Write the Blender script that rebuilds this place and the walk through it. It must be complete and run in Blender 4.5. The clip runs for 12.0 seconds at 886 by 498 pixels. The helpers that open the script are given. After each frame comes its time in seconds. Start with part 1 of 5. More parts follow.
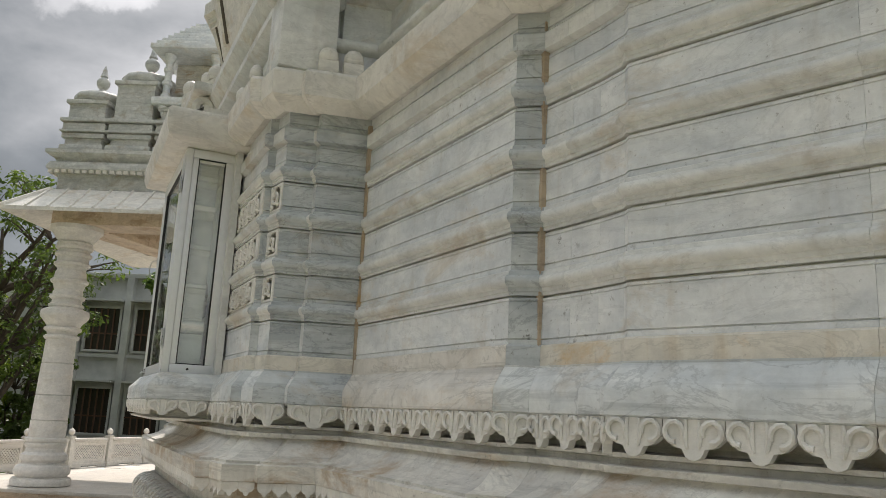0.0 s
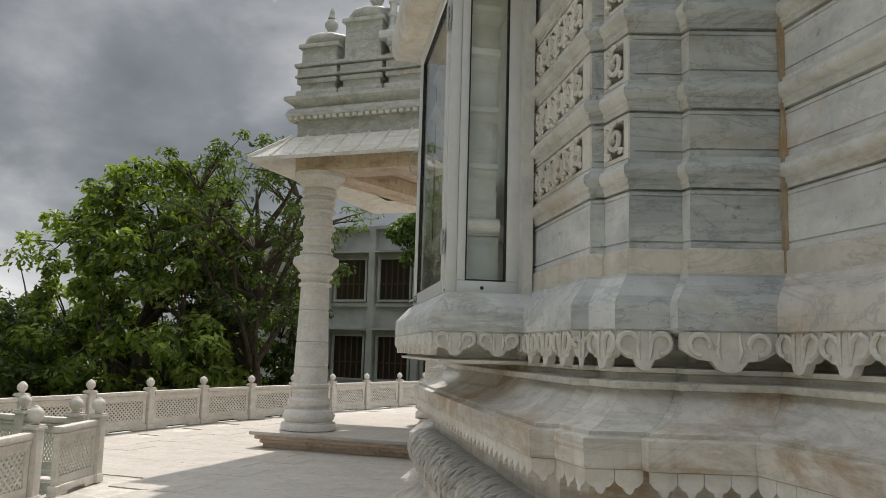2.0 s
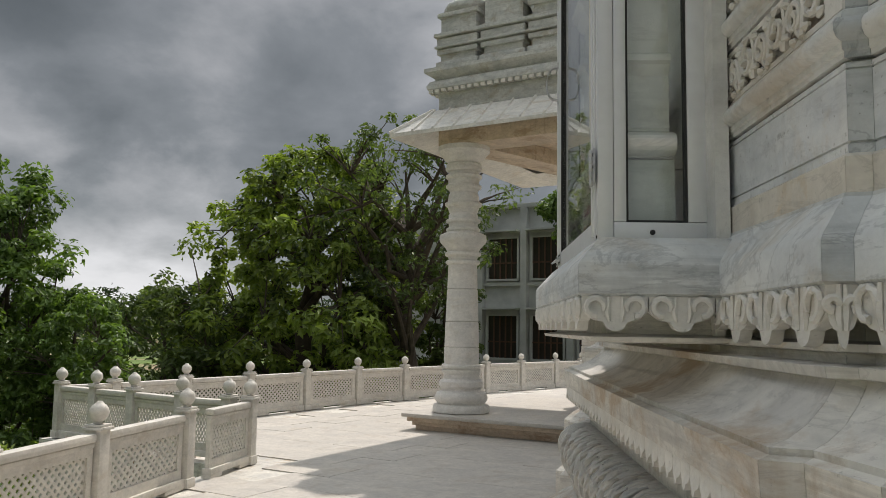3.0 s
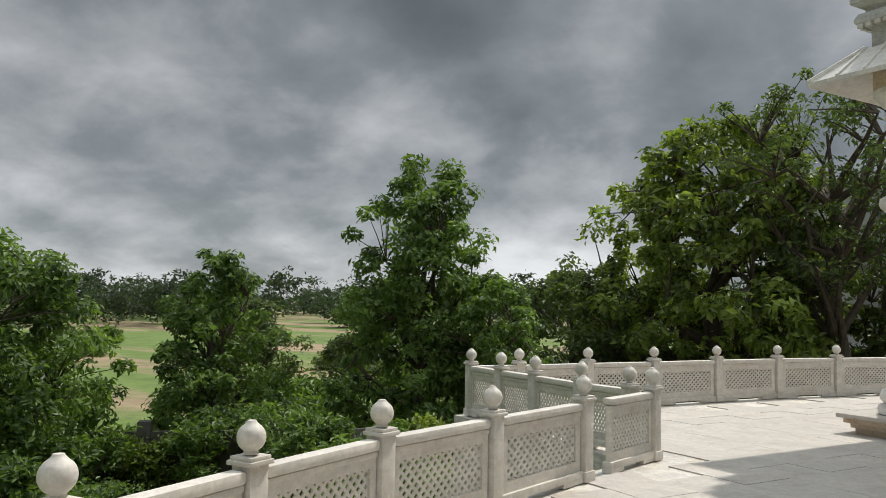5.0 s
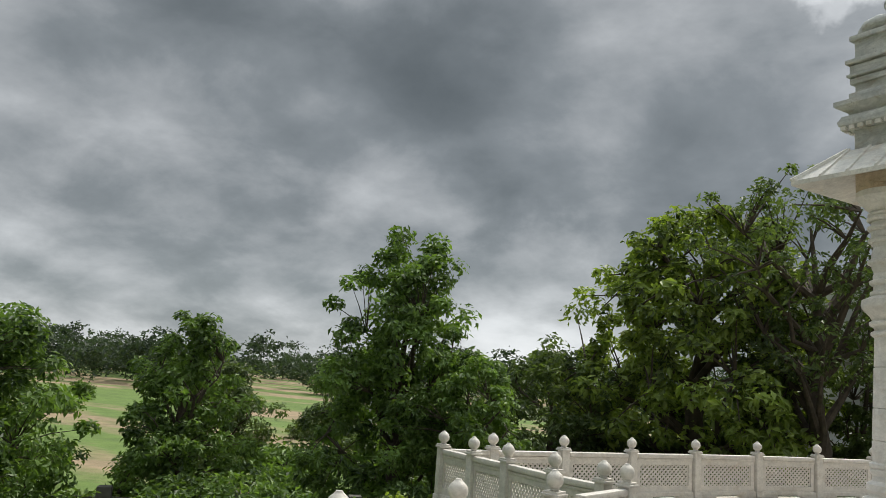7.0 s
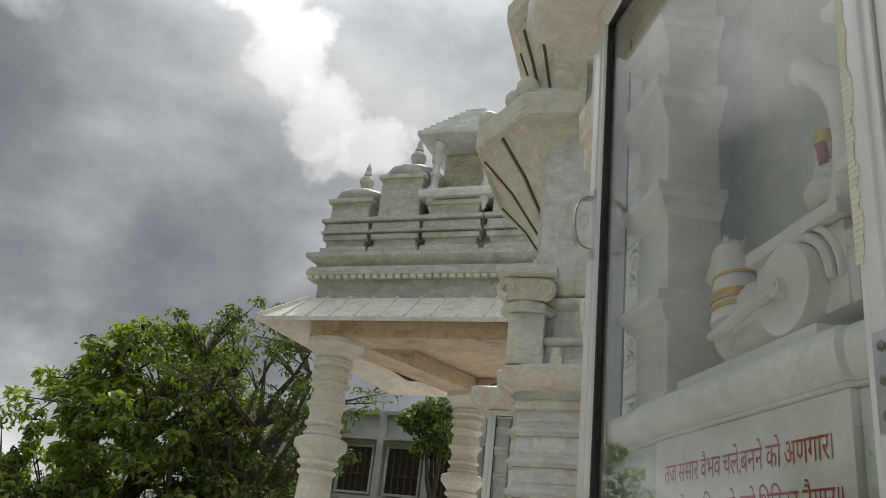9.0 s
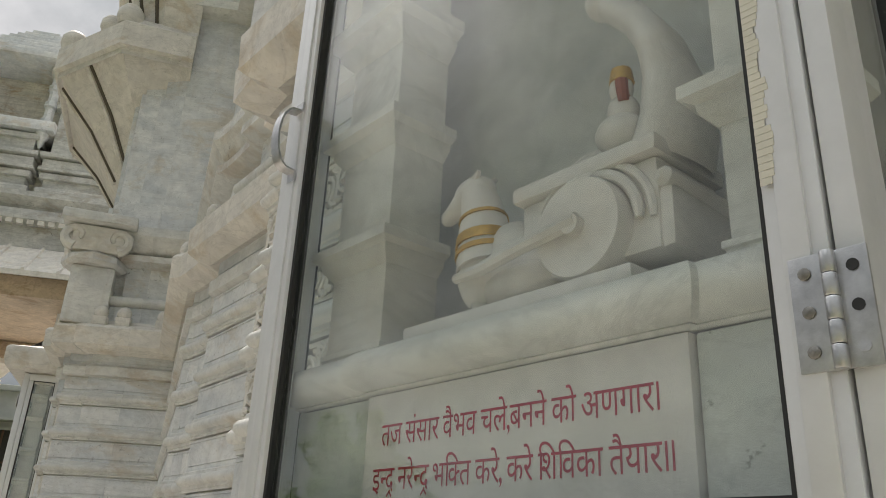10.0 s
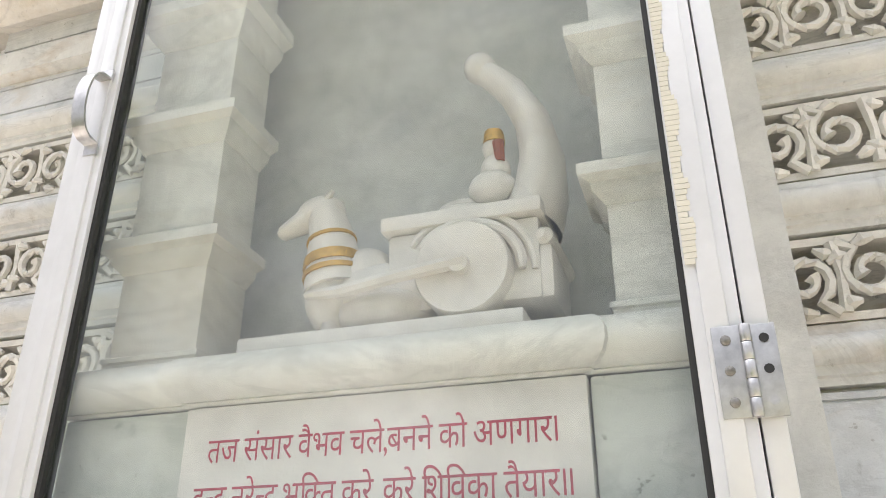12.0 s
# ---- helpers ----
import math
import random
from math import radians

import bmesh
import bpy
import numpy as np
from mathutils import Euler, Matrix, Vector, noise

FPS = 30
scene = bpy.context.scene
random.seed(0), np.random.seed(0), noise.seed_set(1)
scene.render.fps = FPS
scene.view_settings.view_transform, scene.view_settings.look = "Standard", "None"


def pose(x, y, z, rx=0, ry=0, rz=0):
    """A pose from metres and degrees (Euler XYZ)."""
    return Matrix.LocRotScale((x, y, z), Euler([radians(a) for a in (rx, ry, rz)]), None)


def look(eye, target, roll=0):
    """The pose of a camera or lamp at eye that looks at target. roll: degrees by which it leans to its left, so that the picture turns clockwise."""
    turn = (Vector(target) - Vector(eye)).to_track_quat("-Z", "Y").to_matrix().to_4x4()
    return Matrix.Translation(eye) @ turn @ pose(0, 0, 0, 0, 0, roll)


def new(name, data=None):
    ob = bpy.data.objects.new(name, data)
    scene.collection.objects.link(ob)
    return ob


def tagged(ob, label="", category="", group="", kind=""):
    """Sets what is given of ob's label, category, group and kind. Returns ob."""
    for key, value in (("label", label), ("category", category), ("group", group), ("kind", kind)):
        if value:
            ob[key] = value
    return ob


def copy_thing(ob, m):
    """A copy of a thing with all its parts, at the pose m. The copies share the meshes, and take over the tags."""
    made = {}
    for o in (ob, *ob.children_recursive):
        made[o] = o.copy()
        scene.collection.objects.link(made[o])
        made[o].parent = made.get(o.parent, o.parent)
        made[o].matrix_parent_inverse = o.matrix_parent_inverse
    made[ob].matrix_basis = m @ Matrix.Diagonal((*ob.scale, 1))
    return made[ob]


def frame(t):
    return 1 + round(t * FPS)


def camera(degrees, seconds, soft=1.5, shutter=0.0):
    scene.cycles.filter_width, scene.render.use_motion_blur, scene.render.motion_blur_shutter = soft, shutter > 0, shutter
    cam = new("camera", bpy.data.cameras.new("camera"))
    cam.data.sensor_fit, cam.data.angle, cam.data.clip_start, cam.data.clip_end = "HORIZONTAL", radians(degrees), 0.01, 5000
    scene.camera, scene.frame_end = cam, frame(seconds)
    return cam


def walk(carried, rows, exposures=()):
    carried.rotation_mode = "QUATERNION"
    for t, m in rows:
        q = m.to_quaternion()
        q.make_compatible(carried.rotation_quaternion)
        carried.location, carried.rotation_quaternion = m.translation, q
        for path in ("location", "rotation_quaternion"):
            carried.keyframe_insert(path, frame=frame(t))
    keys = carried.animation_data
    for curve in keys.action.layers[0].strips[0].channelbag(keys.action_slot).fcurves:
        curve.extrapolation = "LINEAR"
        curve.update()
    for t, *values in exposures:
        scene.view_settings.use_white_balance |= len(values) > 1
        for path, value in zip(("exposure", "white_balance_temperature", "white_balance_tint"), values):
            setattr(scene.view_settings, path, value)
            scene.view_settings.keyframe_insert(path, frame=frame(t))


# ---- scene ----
cam = camera(58.4, 12.0, soft=0.7)
PATH = [
    (0, (1.246, 5.179, 1.568), (2.069, 6.953, 1.985), 2.8),
    (0.5, (1.22, 5.462, 1.553), (1.913, 7.299, 1.931), 3.3),
    (1, (1.248, 5.77, 1.528), (1.814, 7.658, 1.866), 3.0),
    (1.5, (1.298, 6.137, 1.53), (1.734, 8.066, 1.829), 2.6),
    (2, (1.268, 6.443, 1.538), (1.564, 8.404, 1.794), 1.6),
    (2.5, (1.335, 6.786, 1.536), (1.477, 8.769, 1.755), 1.2),
    (3, (1.371, 7.077, 1.529), (1.285, 9.065, 1.727), 0.9),
    (3.5, (1.361, 7.356, 1.542), (0.975, 9.309, 1.727), 1.2),
    (3.7, (1.342, 7.394, 1.54), (0.838, 9.322, 1.715), 1.3),
    (5.5, (1.221, 8.013, 1.52), (0.091, 9.656, 1.671), 0.8),
    (6, (1.219, 8.061, 1.526), (0.051, 9.675, 1.7), 0.8),
    (6.5, (1.233, 8.038, 1.574), (0.105, 9.672, 1.816), 2.1),
    (8.3, (1.304, 8.002, 1.693), (0.904, 9.865, 2.303), 7.3),
    (8.5, (1.326, 8.044, 1.676), (1.041, 9.909, 2.340), 7.2),
    (9, (1.230, 8.120, 1.698), (1.442, 9.976, 2.413), 6.6),
    (9.5, (1.154, 8.262, 1.688), (1.885, 9.959, 2.454), 4.9),
    (10, (1.147, 8.400, 1.690), (2.342, 9.816, 2.443), 2.8),
    (10.5, (1.094, 8.504, 1.673), (2.654, 9.534, 2.384), 0.5),
    (10.9, (1.054, 8.555, 1.663), (2.708, 9.445, 2.349), 0.6),
    (11, (1.015, 8.590, 1.646), (2.721, 9.356, 2.356), 0.4),
    (11.5, (1.006, 8.611, 1.650), (2.739, 9.241, 2.423), 0.2),
    (12, (0.986, 8.616, 1.671), (2.705, 9.184, 2.521), 0.0),
]
EXPOSURES = [(0, 0.42, 6720, 14), (1.5, 0.20, 6680, 14), (2.5, 0.10, 6640, 14), (3.5, 0.04, 6580, 13), (5.5, 0.12, 6480, 11), (6.5, 0.13, 6480, 10), (8.5, 0.16, 6620, 10), (9.5, 0.22, 6800, 13), (10, 0.40, 6850, 14), (10.5, 0.86, 6800, 16), (11, 1.37, 6680, 20), (11.5, 1.5, 6680, 20), (12, 1.55, 6680, 20)]
walk(cam, [(t, look(eye, target, roll)) for t, eye, target, roll in PATH], EXPOSURES)

# ---- world, sun, exposure ----
SUN_DIR = Vector((0.136, 0.564, 0.815)).normalized()
sun = new("sun", bpy.data.lights.new("sun", "SUN"))
sun.data.energy, sun.data.angle, sun.data.color = 3.2, radians(0.8), (1.0, 0.95, 0.87)
sun.matrix_world = look(SUN_DIR * 60, (0, 0, 0))


def node(tree, kind, **sets):
    n = tree.nodes.new(kind)
    for key, value in sets.items():
        if key in n.inputs:
            n.inputs[key].default_value = value
    return n


def ramp(tree, stops, source=None):
    n = tree.nodes.new("ShaderNodeValToRGB")
    while len(n.color_ramp.elements) < len(stops):
        n.color_ramp.elements.new(0.5)
    for el, (p, c) in zip(n.color_ramp.elements, stops):
        el.position, el.color = p, (c, c, c, 1) if isinstance(c, (int, float)) else (*c, 1)
    if source is not None:
        tree.links.new(source, n.inputs[0])
    return n.outputs[0]


def noise_of(tree, vec, scale, detail=6.0, rough=0.55, distort=0.0):
    n = node(tree, "ShaderNodeTexNoise", Scale=scale, Detail=detail, Roughness=rough, Distortion=distort)
    tree.links.new(vec, n.inputs["Vector"])
    return n.outputs[0]


def mixed(tree, fac, a, b, blend="MIX"):
    n = tree.nodes.new("ShaderNodeMix")
    n.data_type, n.blend_type = "RGBA", blend
    for sock, v in ((n.inputs[0], fac), (n.inputs[6], a), (n.inputs[7], b)):
        if isinstance(v, (int, float)):
            sock.default_value = v
        elif isinstance(v, tuple):
            sock.default_value = (*v, 1)
        else:
            tree.links.new(v, sock)
    return n.outputs[2]


def scaled(tree, vec, s, off=(0, 0, 0)):
    n = tree.nodes.new("ShaderNodeMapping")
    n.inputs["Scale"].default_value, n.inputs["Location"].default_value = s, off
    tree.links.new(vec, n.inputs[0])
    return n.outputs[0]


world = bpy.data.worlds.new("world")
scene.world = world
world.use_nodes = True
wt = world.node_tree
wt.nodes.clear()
w_out, w_bg = wt.nodes.new("ShaderNodeOutputWorld"), wt.nodes.new("ShaderNodeBackground")
sky = wt.nodes.new("ShaderNodeTexSky")
sky.sky_type, sky.sun_disc = "NISHITA", False
sky.sun_elevation, sky.sun_rotation = math.asin(SUN_DIR.z), math.atan2(SUN_DIR.x, SUN_DIR.y)
w_co = wt.nodes.new("ShaderNodeTexCoord").outputs["Generated"]
# clouds lie on a flat layer: the direction divided by its height
sep = wt.nodes.new("ShaderNodeSeparateXYZ")
wt.links.new(w_co, sep.inputs[0])
lift = wt.nodes.new("ShaderNodeMath"); lift.operation = "ADD"; lift.inputs[1].default_value = 0.45
clampz = wt.nodes.new("ShaderNodeMath"); clampz.operation = "MAXIMUM"; clampz.inputs[1].default_value = 0.0
wt.links.new(sep.outputs[2], clampz.inputs[0]); wt.links.new(clampz.outputs[0], lift.inputs[0])
plane = wt.nodes.new("ShaderNodeVectorMath"); plane.operation = "DIVIDE"
comb = wt.nodes.new("ShaderNodeCombineXYZ")
for k in range(3):
    wt.links.new(lift.outputs[0], comb.inputs[k])
wt.links.new(w_co, plane.inputs[0]); wt.links.new(comb.outputs[0], plane.inputs[1])
CLOUD_OFF = (0.0, 0.0, 0.0)
p_cloud = scaled(wt, plane.outputs[0], (1, 1, 1), CLOUD_OFF)
big = noise_of(wt, p_cloud, 1.15, 3.0, 0.5, 0.15)
fine = noise_of(wt, p_cloud, 3.6, 9.0, 0.55, 0.15)
both = mixed(wt, 0.40, big, fine)


def ragged(scale, amount):
    """The direction, shaken by noise, so that cloud edges break up."""
    n = node(wt, "ShaderNodeTexNoise", Scale=scale, Detail=8.0, Roughness=0.6)
    wt.links.new(w_co, n.inputs["Vector"])
    off = wt.nodes.new("ShaderNodeVectorMath"); off.operation = "MULTIPLY_ADD"
    off.inputs[1].default_value, off.inputs[2].default_value = (amount,) * 3, (-amount / 2,) * 3
    wt.links.new(n.outputs["Color"], off.inputs[0])
    add = wt.nodes.new("ShaderNodeVectorMath"); add.operation = "ADD"
    wt.links.new(w_co, add.inputs[0]); wt.links.new(off.outputs[0], add.inputs[1])
    unit = wt.nodes.new("ShaderNodeVectorMath"); unit.operation = "NORMALIZE"
    wt.links.new(add.outputs[0], unit.inputs[0])
    return unit.outputs[0]


def cloud_bank(vec, azimuth, elevation, outer, inner, amount, base):
    """One bank of cloud: darker (-) or brighter (+) than the layer, fading from its inner to its outer radius."""
    az, el = radians(azimuth), radians(elevation)
    dot = wt.nodes.new("ShaderNodeVectorMath"); dot.operation = "DOT_PRODUCT"
    dot.inputs[1].default_value = (math.sin(az) * math.cos(el), math.cos(az) * math.cos(el), math.sin(el))
    wt.links.new(vec, dot.inputs[0])
    r = wt.nodes.new("ShaderNodeMapRange")
    r.interpolation_type = "SMOOTHSTEP"
    for key, v in (("From Min", math.cos(radians(outer))), ("From Max", math.cos(radians(inner))), ("To Min", 0.0), ("To Max", amount)):
        r.inputs[key].default_value = v
    wt.links.new(dot.outputs["Value"], r.inputs["Value"])
    add = wt.nodes.new("ShaderNodeMath"); add.operation = "ADD"
    wt.links.new(r.outputs[0], add.inputs[0]); wt.links.new(base, add.inputs[1])
    return add.outputs[0]


loose, crisp = ragged(2.6, 0.30), ragged(7.0, 0.20)
shade = both
for az, el, outer, inner, amount in ((-20, 20, 17, 5, -0.045), (-40, 22, 13, 4, -0.035), (-10, 17, 8, 2, -0.035), (-55, 8, 8, 2, -0.05), (-22, 6, 9, 3, 0.12), (-50, 15, 8, 1, 0.05), (-34, 11, 8, 2, 0.06), (-64, 20, 12, 3, 0.06), (-40, 4, 8, 2, 0.05), (-38, 33, 11, 2, 0.13)):
    shade = cloud_bank(loose, az, el, outer, inner, amount, shade)
for az, el, outer, inner, amount in ((8, 36, 16, 12.5, -0.03), (-4.5, 29, 3.6, 1.5, 0.16), (-8, 33, 3.6, 1.2, 0.15), (-12, 37, 4, 1.5, 0.14), (-29, 33, 4.5, 0.5, 0.15), (0.5, 27.5, 3.2, 1.6, 0.15), (-3, 25.5, 2.5, 1.0, 0.10)):
    shade = cloud_bank(crisp, az, el, outer, inner, amount, shade)
cloud = ramp(wt, [(0.32, (0.100, 0.114, 0.117)), (0.41, (0.138, 0.155, 0.161)), (0.49, (0.205, 0.225, 0.235)), (0.56, (0.330, 0.348, 0.358)), (0.65, (0.52, 0.540, 0.552)), (0.84, (0.73, 0.745, 0.76))], shade)
# an overcast sky is about three times as bright overhead as at the horizon, and brightest round the veiled sun
height = wt.nodes.new("ShaderNodeMapRange")
height.interpolation_type = "SMOOTHSTEP"
for key, v in (("From Min", 0.46), ("From Max", 1.0), ("To Min", 1.02), ("To Max", 5.6)):
    height.inputs[key].default_value = v
wt.links.new(sep.outputs[2], height.inputs["Value"])
near_sun = wt.nodes.new("ShaderNodeVectorMath"); near_sun.operation = "DOT_PRODUCT"
near_sun.inputs[1].default_value = SUN_DIR
wt.links.new(w_co, near_sun.inputs[0])
veil = wt.nodes.new("ShaderNodeMapRange")
veil.interpolation_type = "SMOOTHSTEP"
for key, v in (("From Min", 0.80), ("From Max", 1.0), ("To Min", 0.0), ("To Max", 0.35)):
    veil.inputs[key].default_value = v
wt.links.new(near_sun.outputs["Value"], veil.inputs["Value"])
total = wt.nodes.new("ShaderNodeMath"); total.operation = "ADD"
haze = wt.nodes.new("ShaderNodeMapRange")
haze.interpolation_type = "SMOOTHSTEP"
for key, v in (("From Min", 0.02), ("From Max", 0.20), ("To Min", 0.38), ("To Max", 0.0)):
    haze.inputs[key].default_value = v
wt.links.new(sep.outputs[2], haze.inputs["Value"])
pale = wt.nodes.new("ShaderNodeMath"); pale.operation = "ADD"
wt.links.new(haze.outputs[0], pale.inputs[0]); wt.links.new(veil.outputs[0], pale.inputs[1])
wt.links.new(height.outputs[0], total.inputs[0]); wt.links.new(pale.outputs[0], total.inputs[1])
lit = wt.nodes.new("ShaderNodeVectorMath"); lit.operation = "SCALE"
wt.links.new(cloud, lit.inputs[0]); wt.links.new(total.outputs[0], lit.inputs["Scale"])
sky_part = mixed(wt, 1.0, sky.outputs[0], (0.10, 0.10, 0.10), "MULTIPLY")
w_col = mixed(wt, 0.94, sky_part, lit.outputs[0])
wt.links.new(w_col, w_bg.inputs[0])
w_bg.inputs[1].default_value = 1.0
wt.links.new(w_bg.outputs[0], w_out.inputs[0])


# ---- materials ----
def material(name, rough=0.6, metal=0.0):
    m = bpy.data.materials.new(name)
    m.use_nodes = True
    b = m.node_tree.nodes["Principled BSDF"]
    b.inputs["Roughness"].default_value, b.inputs["Metallic"].default_value = rough, metal
    return m, m.node_tree, b


def position(tree):
    return tree.nodes.new("ShaderNodeNewGeometry").outputs["Position"]


def bumped(tree, bsdf, height, strength, distance):
    n = node(tree, "ShaderNodeBump", Strength=strength, Distance=distance)
    tree.links.new(height, n.inputs["Height"])
    tree.links.new(n.outputs[0], bsdf.inputs["Normal"])


def marble_material(name, light, vein, stain, stain_amount, vein_amount=0.5, dirt=0.35, rough=0.5, grain=1.0, bedding=0.0, carved=0.0):
    """Weathered marble: soft grey clouds, thin veins along the bed, ochre stains and dark specks of lichen."""
    m, t, b = material(name, rough)
    p = position(t)
    rnd = t.nodes.new("ShaderNodeObjectInfo").outputs["Random"]
    shift = t.nodes.new("ShaderNodeVectorMath"); shift.operation = "SCALE"
    shift.inputs[0].default_value = (7.0, 5.0, 3.0)
    t.links.new(rnd, shift.inputs["Scale"])
    moved = t.nodes.new("ShaderNodeVectorMath"); moved.operation = "ADD"
    t.links.new(p, moved.inputs[0]); t.links.new(shift.outputs[0], moved.inputs[1])
    q = moved.outputs[0]
    clouds = noise_of(t, scaled(t, q, (1.4, 1.4, 3.0)), 2.2 * grain, 6, 0.6, 0.8)
    col = mixed(t, ramp(t, [(0.38, 0.0), (0.66, 1.0)], clouds), light, vein)
    streak = noise_of(t, scaled(t, q, (1.0, 1.0, 2.6)), 2.4 * grain, 8, 0.66, 2.2)
    thin = ramp(t, [(0.475, 0.0), (0.498, 1.0), (0.502, 1.0), (0.53, 0.0)], streak)
    fac = t.nodes.new("ShaderNodeMath"); fac.operation = "MULTIPLY"; fac.inputs[1].default_value = vein_amount
    t.links.new(thin, fac.inputs[0])
    col = mixed(t, fac.outputs[0], col, tuple(c * 0.55 for c in vein))
    if bedding:
        # dark streaks along the bed of the stone
        bed = noise_of(t, scaled(t, q, (0.9, 0.9, 26.0)), 1.7, 7, 0.62, 0.35)
        fac_b = t.nodes.new("ShaderNodeMath"); fac_b.operation = "MULTIPLY"; fac_b.inputs[1].default_value = bedding
        t.links.new(ramp(t, [(0.53, 0.0), (0.60, 0.5), (0.70, 1.0)], bed), fac_b.inputs[0])
        col = mixed(t, fac_b.outputs[0], col, tuple(c * 0.5 for c in vein))
    patch = ramp(t, [(0.54, 0.0), (0.64, 1.0)], noise_of(t, scaled(t, p, (1, 1, 1.8)), 2.7, 8, 0.68, 0.5))
    fac2 = t.nodes.new("ShaderNodeMath"); fac2.operation = "MULTIPLY"; fac2.inputs[1].default_value = stain_amount
    t.links.new(patch, fac2.inputs[0])
    col = mixed(t, fac2.outputs[0], col, stain)
    specks = ramp(t, [(0.60, 0.0), (0.70, 1.0)], noise_of(t, p, 38, 4, 0.7))
    where = ramp(t, [(0.50, 0.0), (0.66, 1.0)], noise_of(t, p, 3.3, 4, 0.6))
    both_ = t.nodes.new("ShaderNodeMath"); both_.operation = "MULTIPLY"
    t.links.new(specks, both_.inputs[0]); t.links.new(where, both_.inputs[1])
    fac3 = t.nodes.new("ShaderNodeMath"); fac3.operation = "MULTIPLY"; fac3.inputs[1].default_value = dirt
    t.links.new(both_.outputs[0], fac3.inputs[0])
    col = mixed(t, fac3.outputs[0], col, (0.10, 0.10, 0.085))
    drip = ramp(t, [(0.55, 0.0), (0.75, 1.0)], noise_of(t, scaled(t, p, (9, 9, 0.9)), 1.6, 6, 0.65, 0.3))
    fac4 = t.nodes.new("ShaderNodeMath"); fac4.operation = "MULTIPLY"; fac4.inputs[1].default_value = 0.5 * stain_amount
    t.links.new(drip, fac4.inputs[0])
    col = mixed(t, fac4.outputs[0], col, tuple(0.75 * c for c in stain))
    mottle = ramp(t, [(0.30, 0.80), (0.70, 1.10)], noise_of(t, q, 16, 9, 0.72, 0.4))
    col = mixed(t, 0.85, col, mottle, "MULTIPLY")
    pits = ramp(t, [(0.66, 0.0), (0.72, 1.0)], noise_of(t, p, 95, 3, 0.6))
    fac5 = t.nodes.new("ShaderNodeMath"); fac5.operation = "MULTIPLY"; fac5.inputs[1].default_value = 0.55 * dirt
    t.links.new(pits, fac5.inputs[0])
    col = mixed(t, fac5.outputs[0], col, (0.16, 0.15, 0.12))
    t.links.new(col, b.inputs["Base Color"])
    h = noise_of(t, p, 45, 7, 0.7)
    if carved:
        # shallow leaf scrolls cut into the stone
        wave = node(t, "ShaderNodeTexWave", Scale=9.0, Distortion=9.0, Detail=1.0)
        wave.wave_type = "RINGS"
        t.links.new(scaled(t, p, (1, 1, 1.4)), wave.inputs["Vector"])
        h = mixed(t, carved, h, wave.outputs[0])
        bumped(t, b, h, 0.9, 0.014)
    else:
        bumped(t, b, h, 0.45, 0.006)
    b.inputs["Specular IOR Level"].default_value = 0.35
    return m


def plain_material(name, colour, rough=0.6, metal=0.0, vary=0.12, scale=8.0, bump=0.15):
    m, t, b = material(name, rough, metal)
    p = position(t)
    n = noise_of(t, p, scale, 6, 0.6)
    dark = tuple(c * (1 - vary) for c in colour)
    lite = tuple(min(1.0, c * (1 + vary)) for c in colour)
    t.links.new(mixed(t, ramp(t, [(0.3, 0.0), (0.7, 1.0)], n), dark, lite), b.inputs["Base Color"])
    if bump:
        bumped(t, b, noise_of(t, p, scale * 6, 4, 0.6), bump, 0.003)
    return m


M_WALL = marble_material("wall_marble", (0.76, 0.77, 0.765), (0.57, 0.60, 0.625), (0.52, 0.42, 0.29), 0.40, 0.2, 0.8, bedding=0.12)
# wall marble with more veining, greyed to put shade into faces turned south
M_SHADE_GREY = marble_material("shaded_grey_marble", (0.55, 0.575, 0.575), (0.36, 0.39, 0.41), (0.40, 0.32, 0.21), 0.45, 0.45, 0.95, bedding=0.3)
M_TAN = marble_material("tan_streaked_marble", (0.73, 0.70, 0.65), (0.56, 0.53, 0.48), (0.56, 0.44, 0.30), 0.55, 0.4, 0.6, bedding=0.5)
M_BASE = marble_material("base_marble", (0.73, 0.70, 0.63), (0.55, 0.53, 0.49), (0.40, 0.29, 0.18), 0.80, 0.28, 0.7, bedding=0.5)
M_STAIN = marble_material("stained_marble", (0.70, 0.66, 0.58), (0.58, 0.55, 0.49), (0.60, 0.44, 0.25), 0.8, 0.3, 0.5)
M_EAVE = marble_material("eave_marble", (0.74, 0.71, 0.65), (0.62, 0.60, 0.56), (0.50, 0.40, 0.27), 0.5, 0.25, 0.4)
M_PALE = marble_material("pale_marble", (0.78, 0.75, 0.70), (0.68, 0.66, 0.62), (0.56, 0.48, 0.36), 0.25, 0.15, 0.15)
M_NICHE = marble_material("niche_marble", (0.86, 0.84, 0.79), (0.76, 0.75, 0.71), (0.55, 0.47, 0.35), 0.3, 0.25, 0.2)
M_WHITE = marble_material("statue_marble", (0.84, 0.80, 0.76), (0.79, 0.76, 0.72), (0.66, 0.57, 0.46), 0.2, 0.05, 0.05, 0.35)
M_RAIL = marble_material("railing_marble", (0.71, 0.67, 0.60), (0.60, 0.57, 0.52), (0.46, 0.38, 0.28), 0.35, 0.12, 0.3)
M_FLOOR = marble_material("floor_marble", (0.56, 0.52, 0.46), (0.47, 0.44, 0.40), (0.40, 0.34, 0.27), 0.45, 0.2, 0.15, 0.55, 0.5)
M_ROOF = marble_material("weathered_roof_marble", (0.62, 0.62, 0.59), (0.43, 0.44, 0.43), (0.34, 0.29, 0.22), 0.6, 0.3, 0.95, bedding=0.3)
